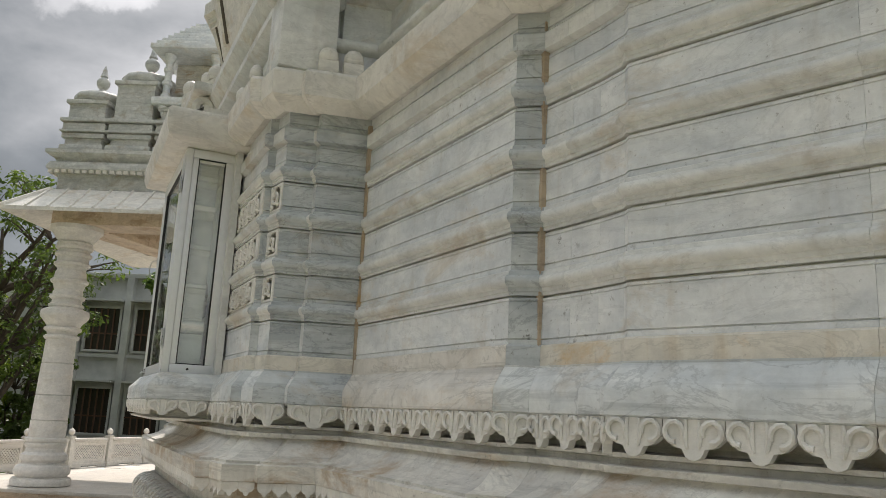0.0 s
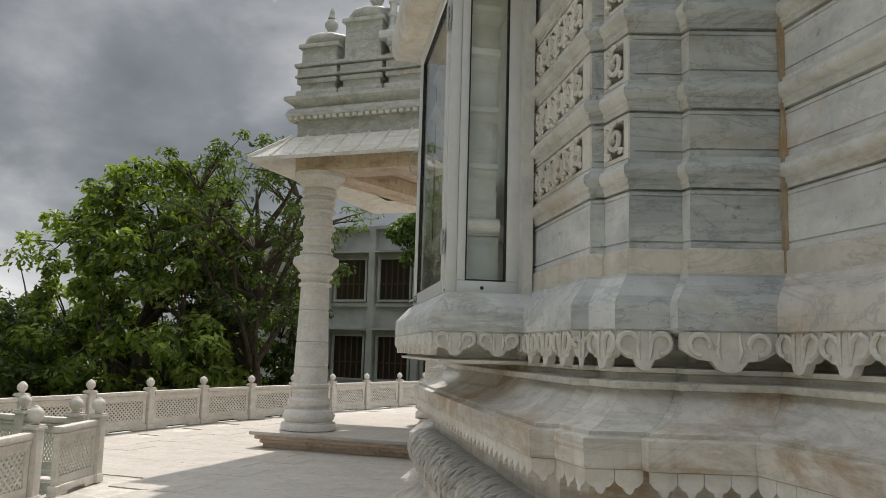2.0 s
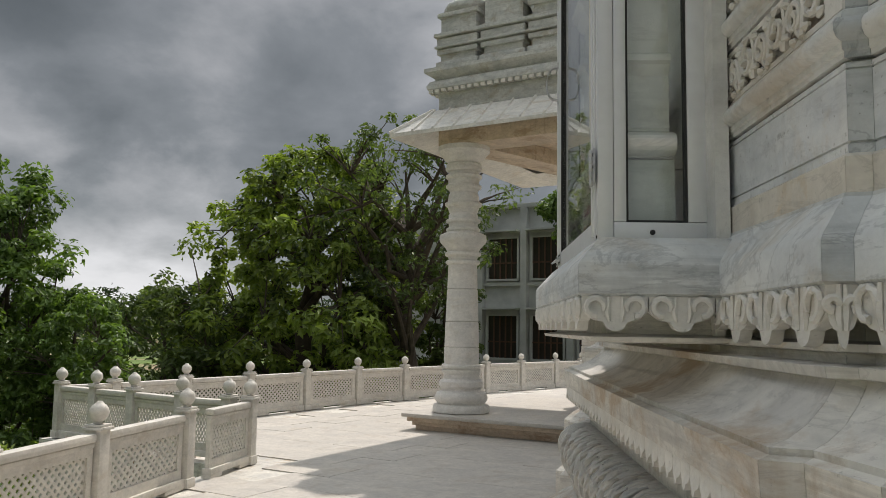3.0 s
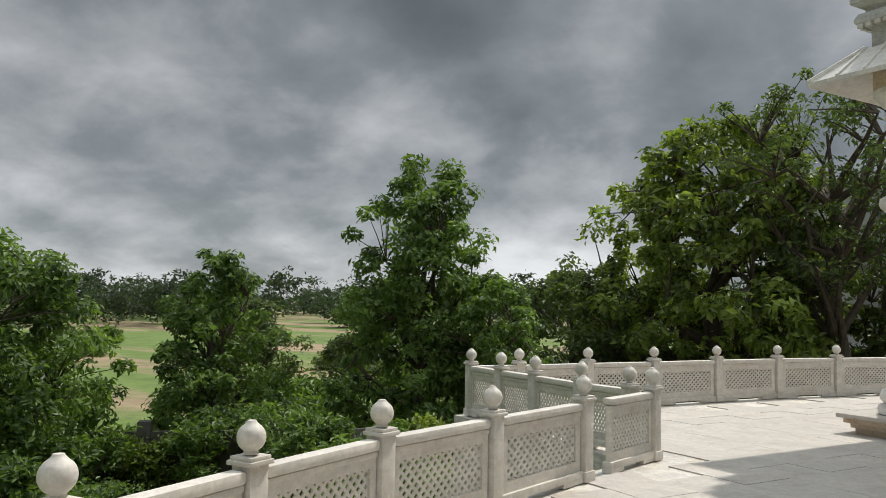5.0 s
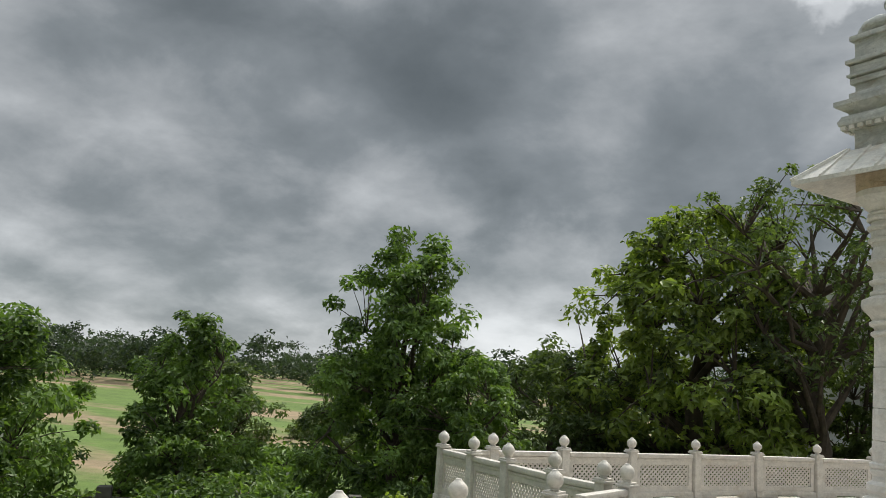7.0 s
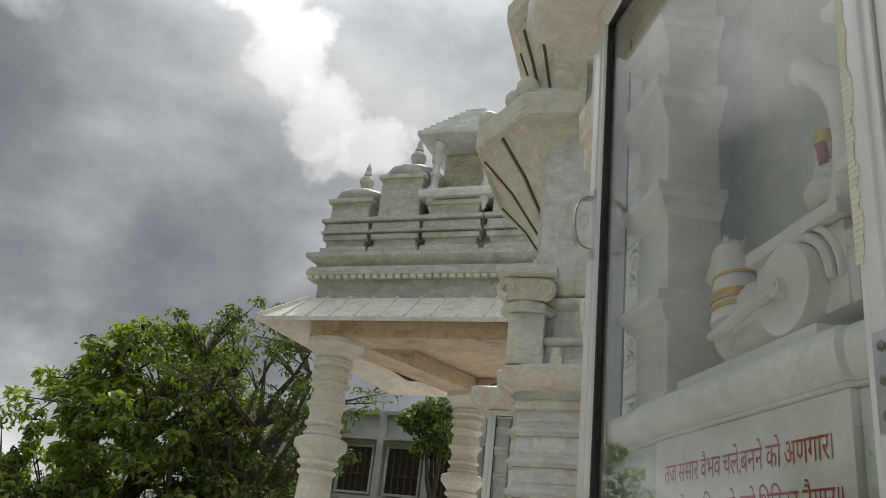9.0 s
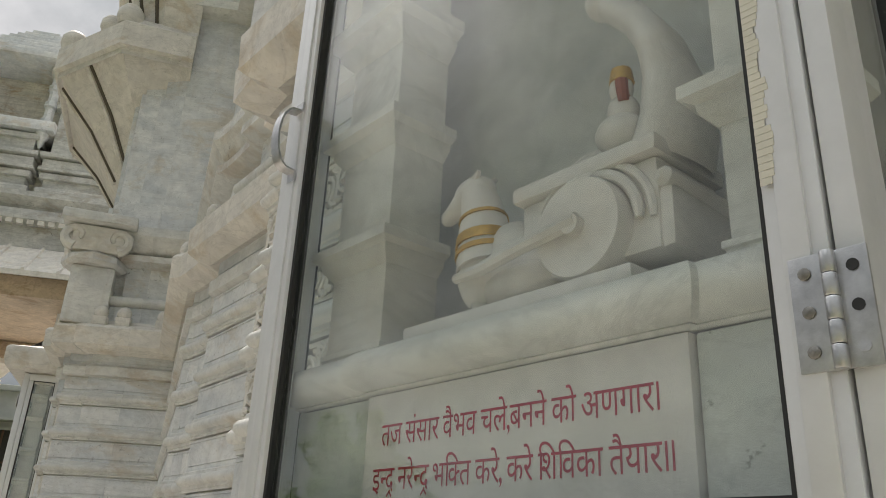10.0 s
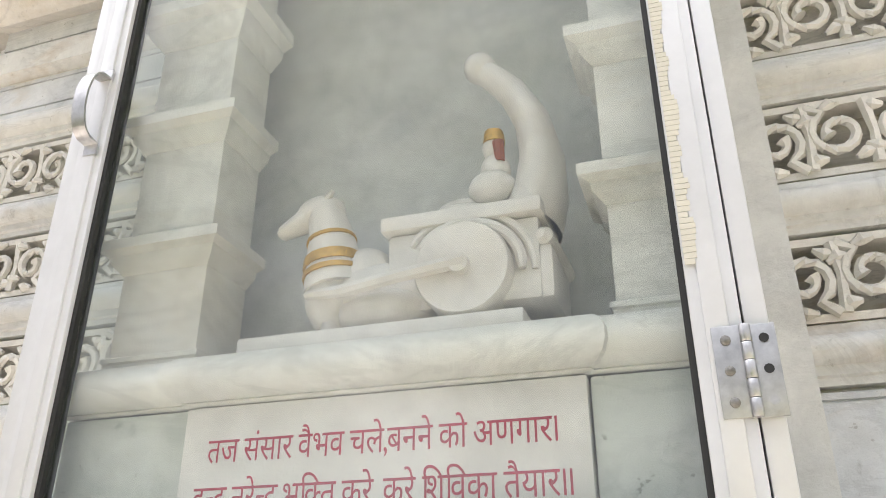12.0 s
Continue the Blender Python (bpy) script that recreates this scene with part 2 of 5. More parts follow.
M_BEAD = marble_material("moulding_marble", (0.73, 0.73, 0.70), (0.59, 0.60, 0.59), (0.46, 0.36, 0.25), 0.5, 0.2, 0.5)
M_BAND = marble_material("band_marble", (0.72, 0.73, 0.71), (0.54, 0.57, 0.58), (0.48, 0.40, 0.29), 0.4, 0.45, 0.45, bedding=0.5)
M_FRINGE = marble_material("carved_marble", (0.75, 0.73, 0.68), (0.64, 0.63, 0.59), (0.48, 0.40, 0.29), 0.35, 0.1, 0.4)
M_LEAFY = marble_material("leafy_marble", (0.60, 0.58, 0.53), (0.44, 0.44, 0.42), (0.42, 0.34, 0.24), 0.5, 0.2, 0.6, carved=0.8)
M_RUST = marble_material("rusty_joint", (0.50, 0.40, 0.29), (0.34, 0.27, 0.20), (0.50, 0.31, 0.13), 0.9, 0.3, 0.6)
M_LICHEN = marble_material("lichened_marble", (0.70, 0.72, 0.67), (0.56, 0.585, 0.55), (0.44, 0.42, 0.36), 0.4, 0.2, 0.9)
M_SLATE = marble_material("niche_back_marble", (0.70, 0.70, 0.67), (0.60, 0.61, 0.60), (0.36, 0.34, 0.30), 0.2, 0.1, 0.2)
M_RUSSET = plain_material("russet_paint", (0.30, 0.09, 0.05), 0.5)
M_TAPE = plain_material("old_tape", (0.66, 0.64, 0.55), 0.7)
M_DARK = plain_material("shadow_gap", (0.10, 0.085, 0.065), 0.9)
M_ALU = plain_material("aluminium", (0.72, 0.73, 0.74), 0.38, 0.35, 0.04, 30, 0.05)
M_STEEL = plain_material("steel", (0.55, 0.55, 0.55), 0.35, 0.9, 0.2, 60, 0.1)
M_SCREW = plain_material("tarnished_screw", (0.26, 0.25, 0.23), 0.45, 0.7, 0.3, 200, 0.1)
M_RUBBER = plain_material("rubber", (0.02, 0.02, 0.02), 0.6)
M_RED = plain_material("red_paint", (0.42, 0.04, 0.07), 0.6, 0, 0.15, 90, 0)
M_GOLD = plain_material("gold_paint", (0.55, 0.33, 0.08), 0.4, 0.4, 0.25, 80)
M_BARK = plain_material("bark", (0.075, 0.058, 0.042), 0.95, 0, 0.4, 5, 0.6)
M_PLASTER = plain_material("plaster", (0.43, 0.44, 0.42), 0.9, 0, 0.25, 0.7)
M_WINDOW = plain_material("dark_window", (0.03, 0.025, 0.02), 0.3)
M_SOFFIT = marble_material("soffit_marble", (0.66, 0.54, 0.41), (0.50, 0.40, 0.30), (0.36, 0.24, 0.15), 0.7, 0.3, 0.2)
M_OLDWALL = plain_material("old_wall", (0.10, 0.095, 0.08), 0.95, 0, 0.5, 2.0)
M_BROWN = plain_material("brown_wood", (0.10, 0.055, 0.035), 0.7)


def leaf_material(name, dark, lite):
    m, t, b = material(name, 0.55)
    rnd = t.nodes.new("ShaderNodeNewGeometry").outputs["Random Per Island"]
    big_n = noise_of(t, position(t), 0.55, 4, 0.6)
    c = mixed(t, rnd, dark, lite)
    c = mixed(t, ramp(t, [(0.40, 0.0), (0.65, 0.75)], big_n), c, tuple(x * 1.45 for x in lite))
    t.links.new(c, b.inputs["Base Color"])
    thin = t.nodes.new("ShaderNodeBsdfTranslucent")
    t.links.new(mixed(t, 1.0, c, (1.75, 1.9, 0.75), "MULTIPLY"), thin.inputs[0])
    blend = t.nodes.new("ShaderNodeMixShader")
    blend.inputs[0].default_value = 0.36
    t.links.new(b.outputs[0], blend.inputs[1]); t.links.new(thin.outputs[0], blend.inputs[2])
    t.links.new(blend.outputs[0], t.nodes["Material Output"].inputs[0])
    return m


M_LEAF = leaf_material("leaves", (0.022, 0.040, 0.012), (0.205, 0.262, 0.055))
M_LEAF2 = leaf_material("leaves_light", (0.022, 0.045, 0.014), (0.125, 0.195, 0.048))
M_WOODS = leaf_material("leaves_horizon", (0.012, 0.024, 0.016), (0.036, 0.056, 0.030))
M_LEAF3 = leaf_material("leaves_far", (0.025, 0.044, 0.016), (0.088, 0.122, 0.038))


def ground_material():
    m, t, b = material("fields", 0.95)
    p = position(t)
    n = noise_of(t, scaled(t, p, (0.5, 1.6, 1)), 0.05, 6, 0.6)
    c = mixed(t, ramp(t, [(0.48, 0.0), (0.55, 1.0)], n), (0.13, 0.20, 0.042), (0.33, 0.24, 0.15))
    c = mixed(t, ramp(t, [(0.4, 0.0), (0.7, 0.6)], noise_of(t, p, 0.6, 7, 0.7)), c, (0.055, 0.085, 0.02))
    t.links.new(c, b.inputs["Base Color"])
    bumped(t, b, noise_of(t, p, 4, 6, 0.7), 0.6, 0.1)
    return m


M_GROUND = ground_material()


def glass_material():
    """Thin window glass: clear straight through, with a mirror gloss that grows at a slant."""
    m, t, b = material("glass", 0.02)
    clear = t.nodes.new("ShaderNodeBsdfTransparent")
    clear.inputs[0].default_value = (0.95, 0.97, 0.96, 1)
    gloss = t.nodes.new("ShaderNodeBsdfGlossy")
    gloss.inputs["Roughness"].default_value = 0.01
    slant = node(t, "ShaderNodeLayerWeight", Blend=0.5).outputs["Facing"]
    power = t.nodes.new("ShaderNodeMath"); power.operation = "POWER"; power.inputs[1].default_value = 4.0
    t.links.new(slant, power.inputs[0])
    amount = t.nodes.new("ShaderNodeMath"); amount.operation = "MULTIPLY_ADD"
    amount.inputs[1].default_value, amount.inputs[2].default_value = 0.62, 0.075
    t.links.new(power.outputs[0], amount.inputs[0])
    blend = t.nodes.new("ShaderNodeMixShader")
    t.links.new(amount.outputs[0], blend.inputs[0])
    t.links.new(clear.outputs[0], blend.inputs[1]); t.links.new(gloss.outputs[0], blend.inputs[2])
    t.links.new(blend.outputs[0], t.nodes["Material Output"].inputs[0])
    return m


M_GLASS = glass_material()


# ---- mesh helpers ----
def empty(name, label="", category="", group="", kind="", at=(0, 0, 0)):
    ob = new(name)
    ob.location = at
    ob.empty_display_size = 0.1
    return tagged(ob, label, category, group, kind)


def part(name, bm, mat, parent=None, label="", m=None, smooth=False):
    me = bpy.data.meshes.new(name)
    if smooth:
        for f in bm.faces:
            f.smooth = True
    bm.to_mesh(me)
    bm.free()
    for x in (mat if isinstance(mat, (list, tuple)) else [mat]):
        me.materials.append(x)
    me.set_sharp_from_angle(angle=radians(38))
    ob = new(name, me)
    if parent is not None:
        ob.parent = parent
    if m is not None:
        ob.matrix_basis = m
    return tagged(ob, label)


def share(name, me, parent, m):
    ob = new(name, me)
    ob.parent = parent
    ob.matrix_basis = m
    return ob


def add_box(bm, x0, x1, y0, y1, z0, z1, bevel=0.0, mat=0):
    r = bmesh.ops.create_cube(bm, size=1.0)
    vs = r["verts"]
    for v in vs:
        v.co = Vector((x0 + (v.co.x + 0.5) * (x1 - x0), y0 + (v.co.y + 0.5) * (y1 - y0), z0 + (v.co.z + 0.5) * (z1 - z0)))
    fs = {f for v in vs for f in v.link_faces}
    for f in fs:
        f.material_index = mat
    if bevel:
        es = list({e for v in vs for e in v.link_edges})
        bmesh.ops.bevel(bm, geom=es, offset=bevel, segments=2, profile=0.6, affect="EDGES")
    return bm


def box(x0, x1, y0, y1, z0, z1, bevel=0.0):
    return add_box(bmesh.new(), x0, x1, y0, y1, z0, z1, bevel)


def lathe(profile, seg=24, bm=None, at=(0, 0, 0), squash=(1, 1), mat=0):
    """Turn (radius, z) pairs round the z axis."""
    bm = bm or bmesh.new()
    rings = []
    for r, z in profile:
        rings.append([bm.verts.new((at[0] + squash[0] * r * math.cos(2 * math.pi * k / seg), at[1] + squash[1] * r * math.sin(2 * math.pi * k / seg), at[2] + z)) for k in range(seg)])
    for a, b in zip(rings, rings[1:]):
        for k in range(seg):
            f = bm.faces.new((a[k], a[(k + 1) % seg], b[(k + 1) % seg], b[k]))
            f.material_index = mat
            f.smooth = True
    for ring, flip in ((rings[0], True), (rings[-1], False)):
        f = bm.faces.new(ring[::-1] if flip else ring)
        f.material_index = mat
    return bm


def tube(pts, radii, seg=10, bm=None, mat=0):
    """A round limb along points, with a radius at each."""
    bm = bm or bmesh.new()
    rings = []
    for i, p in enumerate(pts):
        p = Vector(p)
        d = (Vector(pts[min(i + 1, len(pts) - 1)]) - Vector(pts[max(i - 1, 0)])).normalized()
        side = d.cross(Vector((0.31, 0.9, 0.2))).normalized()
        up = side.cross(d)
        rings.append([bm.verts.new(p + radii[i] * (math.cos(2 * math.pi * k / seg) * side + math.sin(2 * math.pi * k / seg) * up)) for k in range(seg)])
    for a, b in zip(rings, rings[1:]):
        for k in range(seg):
            f = bm.faces.new((a[k], a[(k + 1) % seg], b[(k + 1) % seg], b[k]))
            f.material_index, f.smooth = mat, True
    bm.faces.new(rings[0][::-1]).material_index = mat
    bm.faces.new(rings[-1]).material_index = mat
    return bm


def offset_points(line, d):
    """The open plan line moved out by d (to the left of its run), mitred."""
    out = []
    n = len(line)
    for i in range(n):
        a = (Vector(line[i]) - Vector(line[i - 1])).normalized() if i else None
        b = (Vector(line[i + 1]) - Vector(line[i])).normalized() if i < n - 1 else None
        na = Vector((-a.y, a.x)) if a else None
        nb = Vector((-b.y, b.x)) if b else None
        if na is None or nb is None:
            m = (na or nb)
            out.append(Vector(line[i]) + m * d)
        else:
            m = (na + nb)
            m = m / max(0.35, (1 + na.dot(nb)))
            out.append(Vector(line[i]) + m * d)
    return out


def sweep_segment(line, i, profile, back=0.10, gap=0.0003):
    """One block of a moulding: the (out, height) profile run along segment i of the plan, closed behind."""
    bm = bmesh.new()
    prof = list(profile) + [(-back, profile[-1][1]), (-back, profile[0][1])]
    cache = {d: offset_points(line, d) for d in {p[0] for p in prof}}
    ends = []
    run = (Vector(line[i + 1]) - Vector(line[i])).normalized()
    for j, s in ((i, 1), (i + 1, -1)):
        ends.append([bm.verts.new((*(cache[d][j] + run * gap * s), z)) for d, z in prof])
    k = len(prof)
    for a in range(k):
        bm.faces.new((ends[0][a], ends[0][(a + 1) % k], ends[1][(a + 1) % k], ends[1][a]))
    bm.faces.new(ends[0][::-1])
    bm.faces.new(ends[1])
    bmesh.ops.recalc_face_normals(bm, faces=bm.faces)
    return bm


# ---- ground and terrace ----
bm = bmesh.new()
bmesh.ops.create_grid(bm, x_segments=60, y_segments=60, size=1500)
for v in bm.verts:
    r = math.hypot(v.co.x, v.co.y)
    v.co.z = -3.2 + max(0.0, r - 60) * 0.012 if r < 500 else -3.2 + 440 * 0.012
part("ground", bm, M_GROUND)
tagged(bpy.data.objects["ground"], "grass fields and bare earth below the terrace", "ground", "", "structure")

NEAR = [(-1.14, 15.95), (-1.36, 14.60), (-1.55, 13.22), (-1.70, 12.0), (-1.70, 10.86), (-1.65, 9.77), (-1.50, 8.6), (-1.22, 7.4), (-0.98, 6.3), (-0.68, 5.2), (-0.32, 4.1), (0.1, 3.1), (0.6, 2.1)]
SIDE = [(-1.40, 16.02), (-2.04, 16.30), (-2.84, 16.82), (-3.50, 17.20), (-4.18, 17.62)]
FAR = [(-4.18, 17.62), (-3.72, 18.20), (-3.10, 19.30), (-2.42, 20.40), (-1.73, 21.65), (-0.97, 22.90), (-0.13, 24.0), (0.72, 25.1), (1.62, 26.3), (2.52, 27.4), (3.5, 28.6), (4.3, 29.4), (5.5, 29.9), (6.8, 30.2)]

edge = NEAR[::-1] + SIDE + FAR[1:]
rim = offset_points(edge, 0.16)
bm = bmesh.new()
outline = [tuple(p) for p in rim] + [(14, 31), (14, 1.0), (1.5, 0.6)]
top = [bm.verts.new((x, y, -0.012)) for x, y in outline]
low = [bm.verts.new((x, y, -3.6)) for x, y in outline]
bm.faces.new(top)
for k in range(len(top)):
    bm.faces.new((top[k - 1], low[k - 1], low[k], top[k]))
bmesh.ops.recalc_face_normals(bm, faces=bm.faces)
floor = part("floor", bm, M_BASE)
tagged(floor, "white marble terrace floor with thin joints", "floor", "", "structure")

# ---- marble railing ----
def rail_post():
    e = empty("railing_post", "white marble railing post with a ball finial", "railing post", "posts of the terrace railing")
    bm = box(-0.065, 0.065, -0.065, 0.065, 0.0, 0.70, 0.006)
    part("shaft", bm, M_RAIL, e)
    bm = bmesh.new()
    add_box(bm, -0.085, 0.085, -0.085, 0.085, 0.70, 0.725, 0.006)
    add_box(bm, -0.073, 0.073, -0.073, 0.073, 0.725, 0.745, 0.004)
    part("cap", bm, M_RAIL, e)
    prof = [(0.03, 0.745), (0.042, 0.752), (0.036, 0.765)]
    prof += [(0.075 * math.sin(a), 0.835 - 0.075 * math.cos(a)) for a in [radians(x) for x in range(30, 165, 15)]]
    prof += [(0.025, 0.913), (0.022, 0.92), (0.008, 0.922)]
    part("ball_finial", lathe(prof, 20), M_RAIL, e)
    bm = box(-0.078, 0.078, -0.078, 0.078, 0.0, 0.09, 0.006)
    part("foot", bm, M_RAIL, e)
    return e


POST = rail_post()
PANEL_L = 1.0


def lattice_mesh():
    bm = bmesh.new()
    x0, x1, z0, z1, pitch, half, th = 0.12, 0.88, 0.185, 0.515, 0.064, 0.0105, 0.006
    for s in (1, -1):
        c = -2.0
        while c < 3.0:
            # the bar  z = z0 + s * 1.15 * (x - c)
            lo, hi = sorted((c, c + (z1 - z0) / 1.15 * s))
            a, b2 = max(x0, lo), min(x1, hi)
            if b2 - a > 0.01:
                za, zb = z0 + s * 1.15 * (a - c), z0 + s * 1.15 * (b2 - c)
                n = Vector((-s * 1.15, 0, 1)).normalized() * half
                yy = th * (1.0 if s > 0 else 0.92)
                vs = [bm.verts.new(Vector((x, y, z)) + k * n) for y in (-yy, yy) for x, z in ((a, za), (b2, zb)) for k in (1, -1)]
                for f in ((0, 1, 3, 2), (4, 6, 7, 5), (0, 2, 6, 4), (1, 5, 7, 3)):
                    bm.faces.new([vs[i] for i in f])
            c += pitch
    bmesh.ops.recalc_face_normals(bm, faces=bm.faces)
    return bm


def rail_panel():
    e = empty("lattice_railing", "white marble railing pierced with a diamond lattice", "railing", "lattice railings of the terrace")
    bm = bmesh.new()
    add_box(bm, 0.07, 0.93, -0.055, 0.055, 0.615, 0.685, 0.025)
    part("handrail", bm, M_RAIL, e)
    part("under_rail", box(0.07, 0.93, -0.035, 0.035, 0.578, 0.613, 0.006), M_RAIL, e)
    bm = bmesh.new()
    add_box(bm, 0.07, 0.93, -0.022, 0.022, 0.515, 0.578)
    add_box(bm, 0.07, 0.93, -0.022, 0.022, 0.10, 0.185)
    add_box(bm, 0.07, 0.125, -0.022, 0.022, 0.185, 0.515)
    add_box(bm, 0.875, 0.93, -0.022, 0.022, 0.185, 0.515)
    part("panel_frame", bm, M_RAIL, e)
    part("lattice", lattice_mesh(), M_RAIL, e)
    bm = bmesh.new()
    add_box(bm, 0.06, 0.94, -0.05, 0.05, 0.035, 0.10, 0.008)
    add_box(bm, 0.06, 0.30, -0.05, 0.05, 0.0, 0.036)
    add_box(bm, 0.70, 0.94, -0.05, 0.05, 0.0, 0.036)
    part("bottom_rail", bm, M_RAIL, e)
    return e


PANEL = rail_panel()
first_post, first_panel = True, True


def fence(line, skip_last=False):
    global first_post, first_panel
    for i, p in enumerate(line):
        q = line[min(i + 1, len(line) - 1)]
        o = line[max(i - 1, 0)]
        yaw = math.degrees(math.atan2(q[1] - o[1], q[0] - o[0]))
        if not (skip_last and i == len(line) - 1):
            m = pose(p[0], p[1], 0, 0, 0, yaw)
            if first_post:
                POST.matrix_basis, first_post = m, False
            else:
                copy_thing(POST, m)
        if i < len(line) - 1:
            run = math.hypot(q[0] - p[0], q[1] - p[1])
            m = pose(p[0], p[1], 0, 0, 0, math.degrees(math.atan2(q[1] - p[1], q[0] - p[0]))) @ Matrix.Diagonal((run, 1, 1, 1))
            if first_panel:
                PANEL.matrix_basis, first_panel = m, False
            else:
                PANEL.scale = (1, 1, 1)
                ob = copy_thing(PANEL, m)
                ob.matrix_basis = m


fence(NEAR)
fence(SIDE, True)
fence(FAR)


# ---- temple plan: the wall line, from the near facet to the far one; outside is to the left of its run ----
LINE_UP = [(3.22, 4.2), (2.768, 5.39), (2.501, 6.087), (2.327, 6.546), (2.337, 6.569), (2.335, 6.66), (2.325, 6.76), (2.312, 6.862), (2.245, 6.915), (2.18, 7.89), (1.995, 7.925), (1.992, 7.955), (1.885, 7.972), (1.87, 8.075), (1.842, 8.085), (1.838, 8.56)]
MID_Y = 8.918
# the niche and its show case are set out at full size and drawn in to fit the bay
FIT = Matrix.Translation(Vector((1.59, 8.56, 1.695)) * 0.13)
FIT_S = 0.87


def flip(points):
    return [(x, 2 * MID_Y - y) for x, y in points[::-1]]


LINE_DN = flip(LINE_UP)
WALL = LINE_UP + LINE_DN[:-1]
# the second bay repeats the first, turned away
T2 = Matrix.Translation((2.315, 12.75, 0)) @ Matrix.Rotation(radians(-22), 4, "Z") @ Matrix.Translation((-1.885, -7.972, 0))
BAY = [(2.75, 7.80), (2.18, 7.89), (1.995, 7.925), (1.992, 7.955), (1.885, 7.972), (1.87, 8.075), (1.842, 8.085), (1.838, 8.56)]
BAY = BAY + flip(BAY)
BAY2 = [tuple((T2 @ Vector((x, y, 0))).xy) for x, y in BAY]


def bead(z, r, out=0.0, n=5):
    return [(out + r * math.cos(a), z + r * math.sin(a)) for a in [radians(-90 + 180 * k / n) for k in range(n + 1)]]


def bead_course(z, h=0.026, out=0.005):
    """A roll between two thin fillets, with a sharp groove below."""
    return [(-0.010, z - h - 0.012), (-0.010, z - h - 0.006), (out, z - h - 0.006), (out, z - h + 0.002), (out + 0.004, z - h + 0.004)] + bead(z + 0.004, h - 0.010, out + 0.004) + [(out + 0.003, z + h - 0.002), (out + 0.002, z + h + 0.004), (0.0, z + h + 0.008)]


COURSES = [
    ("plinth_course", M_STAIN, [(0.010, 1.705), (0.010, 1.752), (0.004, 1.757)]),
    ("wall_course", M_WALL, [(0.003, 1.757), (0.003, 1.875)]),
    ("bead_moulding", M_BEAD, bead_course(1.913)),
    ("wall_course", M_WALL, [(0.0, 1.947), (0.0, 2.042)]),
    ("bead_moulding", M_BEAD, bead_course(2.080)),
    ("wall_course", M_WALL, [(0.0, 2.114), (0.0, 2.212)]),
    ("bead_moulding", M_BEAD, bead_course(2.250)),
    ("wall_course", M_WALL, [(0.0, 2.284), (0.0, 2.387)]),
    ("bead_moulding", M_BEAD, bead_course(2.425)),
    ("wall_course", M_WALL, [(0.0, 2.459), (0.0, 2.535)]),
    ("top_moulding", M_BEAD, [(-0.004, 2.535), (-0.004, 2.541), (0.020, 2.546), (0.022, 2.590), (0.012, 2.600), (0.0, 2.604)]),
    ("wall_course", M_WALL, [(0.0, 2.604), (0.0, 2.68)]),
]
def fillets(prof):
    """A plain course gets a thin sunk line near its foot and head."""
    (d, a), (_, b) = prof[0], prof[-1]
    return [(d, a), (d, a + 0.012), (d - 0.004, a + 0.0125), (d - 0.004, a + 0.0155), (d, a + 0.016), (d, b - 0.010), (d - 0.003, b - 0.0095), (d - 0.003, b - 0.0075), (d, b - 0.007), (d, b)]


BASE_COURSES = [
    ("plinth_block", M_BASE, [(0.36, 0.0), (0.36, 0.35), (0.32, 0.37), (0.32, 0.55), (0.24, 0.62), (0.24, 0.72)]),
    ("base_block", M_BASE, [(0.18, 0.72), (0.27, 0.80), (0.27, 0.90), (0.22, 0.95), (0.14, 1.0), (0.14, 1.05)]),
    ("torus_moulding", M_LEAFY, [(0.09, 1.05)] + bead(1.135, 0.082, 0.105, 9) + [(0.09, 1.22)]),
    ("neck_block", M_BASE, [(0.085, 1.22), (0.085, 1.335)]),
    ("sloping_block", M_BASE, [(0.148, 1.335), (0.162, 1.340), (0.166, 1.392), (0.149, 1.396), (0.149, 1.404), (0.120, 1.411), (0.088, 1.426), (0.060, 1.448), (0.042, 1.468), (0.040, 1.474), (0.056, 1.477), (0.058, 1.490), (0.020, 1.493), (0.020, 1.505), (0.036, 1.508), (0.036, 1.517), (-0.016, 1.521), (-0.016, 1.580)]),
    ("band_block", M_BAND, [(0.040, 1.580), (0.058, 1.592), (0.058, 1.642), (0.054, 1.650), (0.030, 1.682), (0.014, 1.700), (0.014, 1.705)]),
]


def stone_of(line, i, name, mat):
    """The pilasters' short faces that look south get veined marble with their shade put into its colour, the long
    middle facet's band a tan stone.
    """
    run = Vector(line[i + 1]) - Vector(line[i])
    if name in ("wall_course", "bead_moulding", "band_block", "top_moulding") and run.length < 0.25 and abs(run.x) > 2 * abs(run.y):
        return M_SHADE_GREY
    if name in ("band_block", "plinth_course") and run.length > 0.9 and run.y > 6 * abs(run.x):
        return M_TAN
    return mat


def lay(courses, line, owner, back=0.16):
    for name, mat, prof in courses:
        for i in range(len(line) - 1):
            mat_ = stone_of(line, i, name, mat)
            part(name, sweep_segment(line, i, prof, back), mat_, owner)


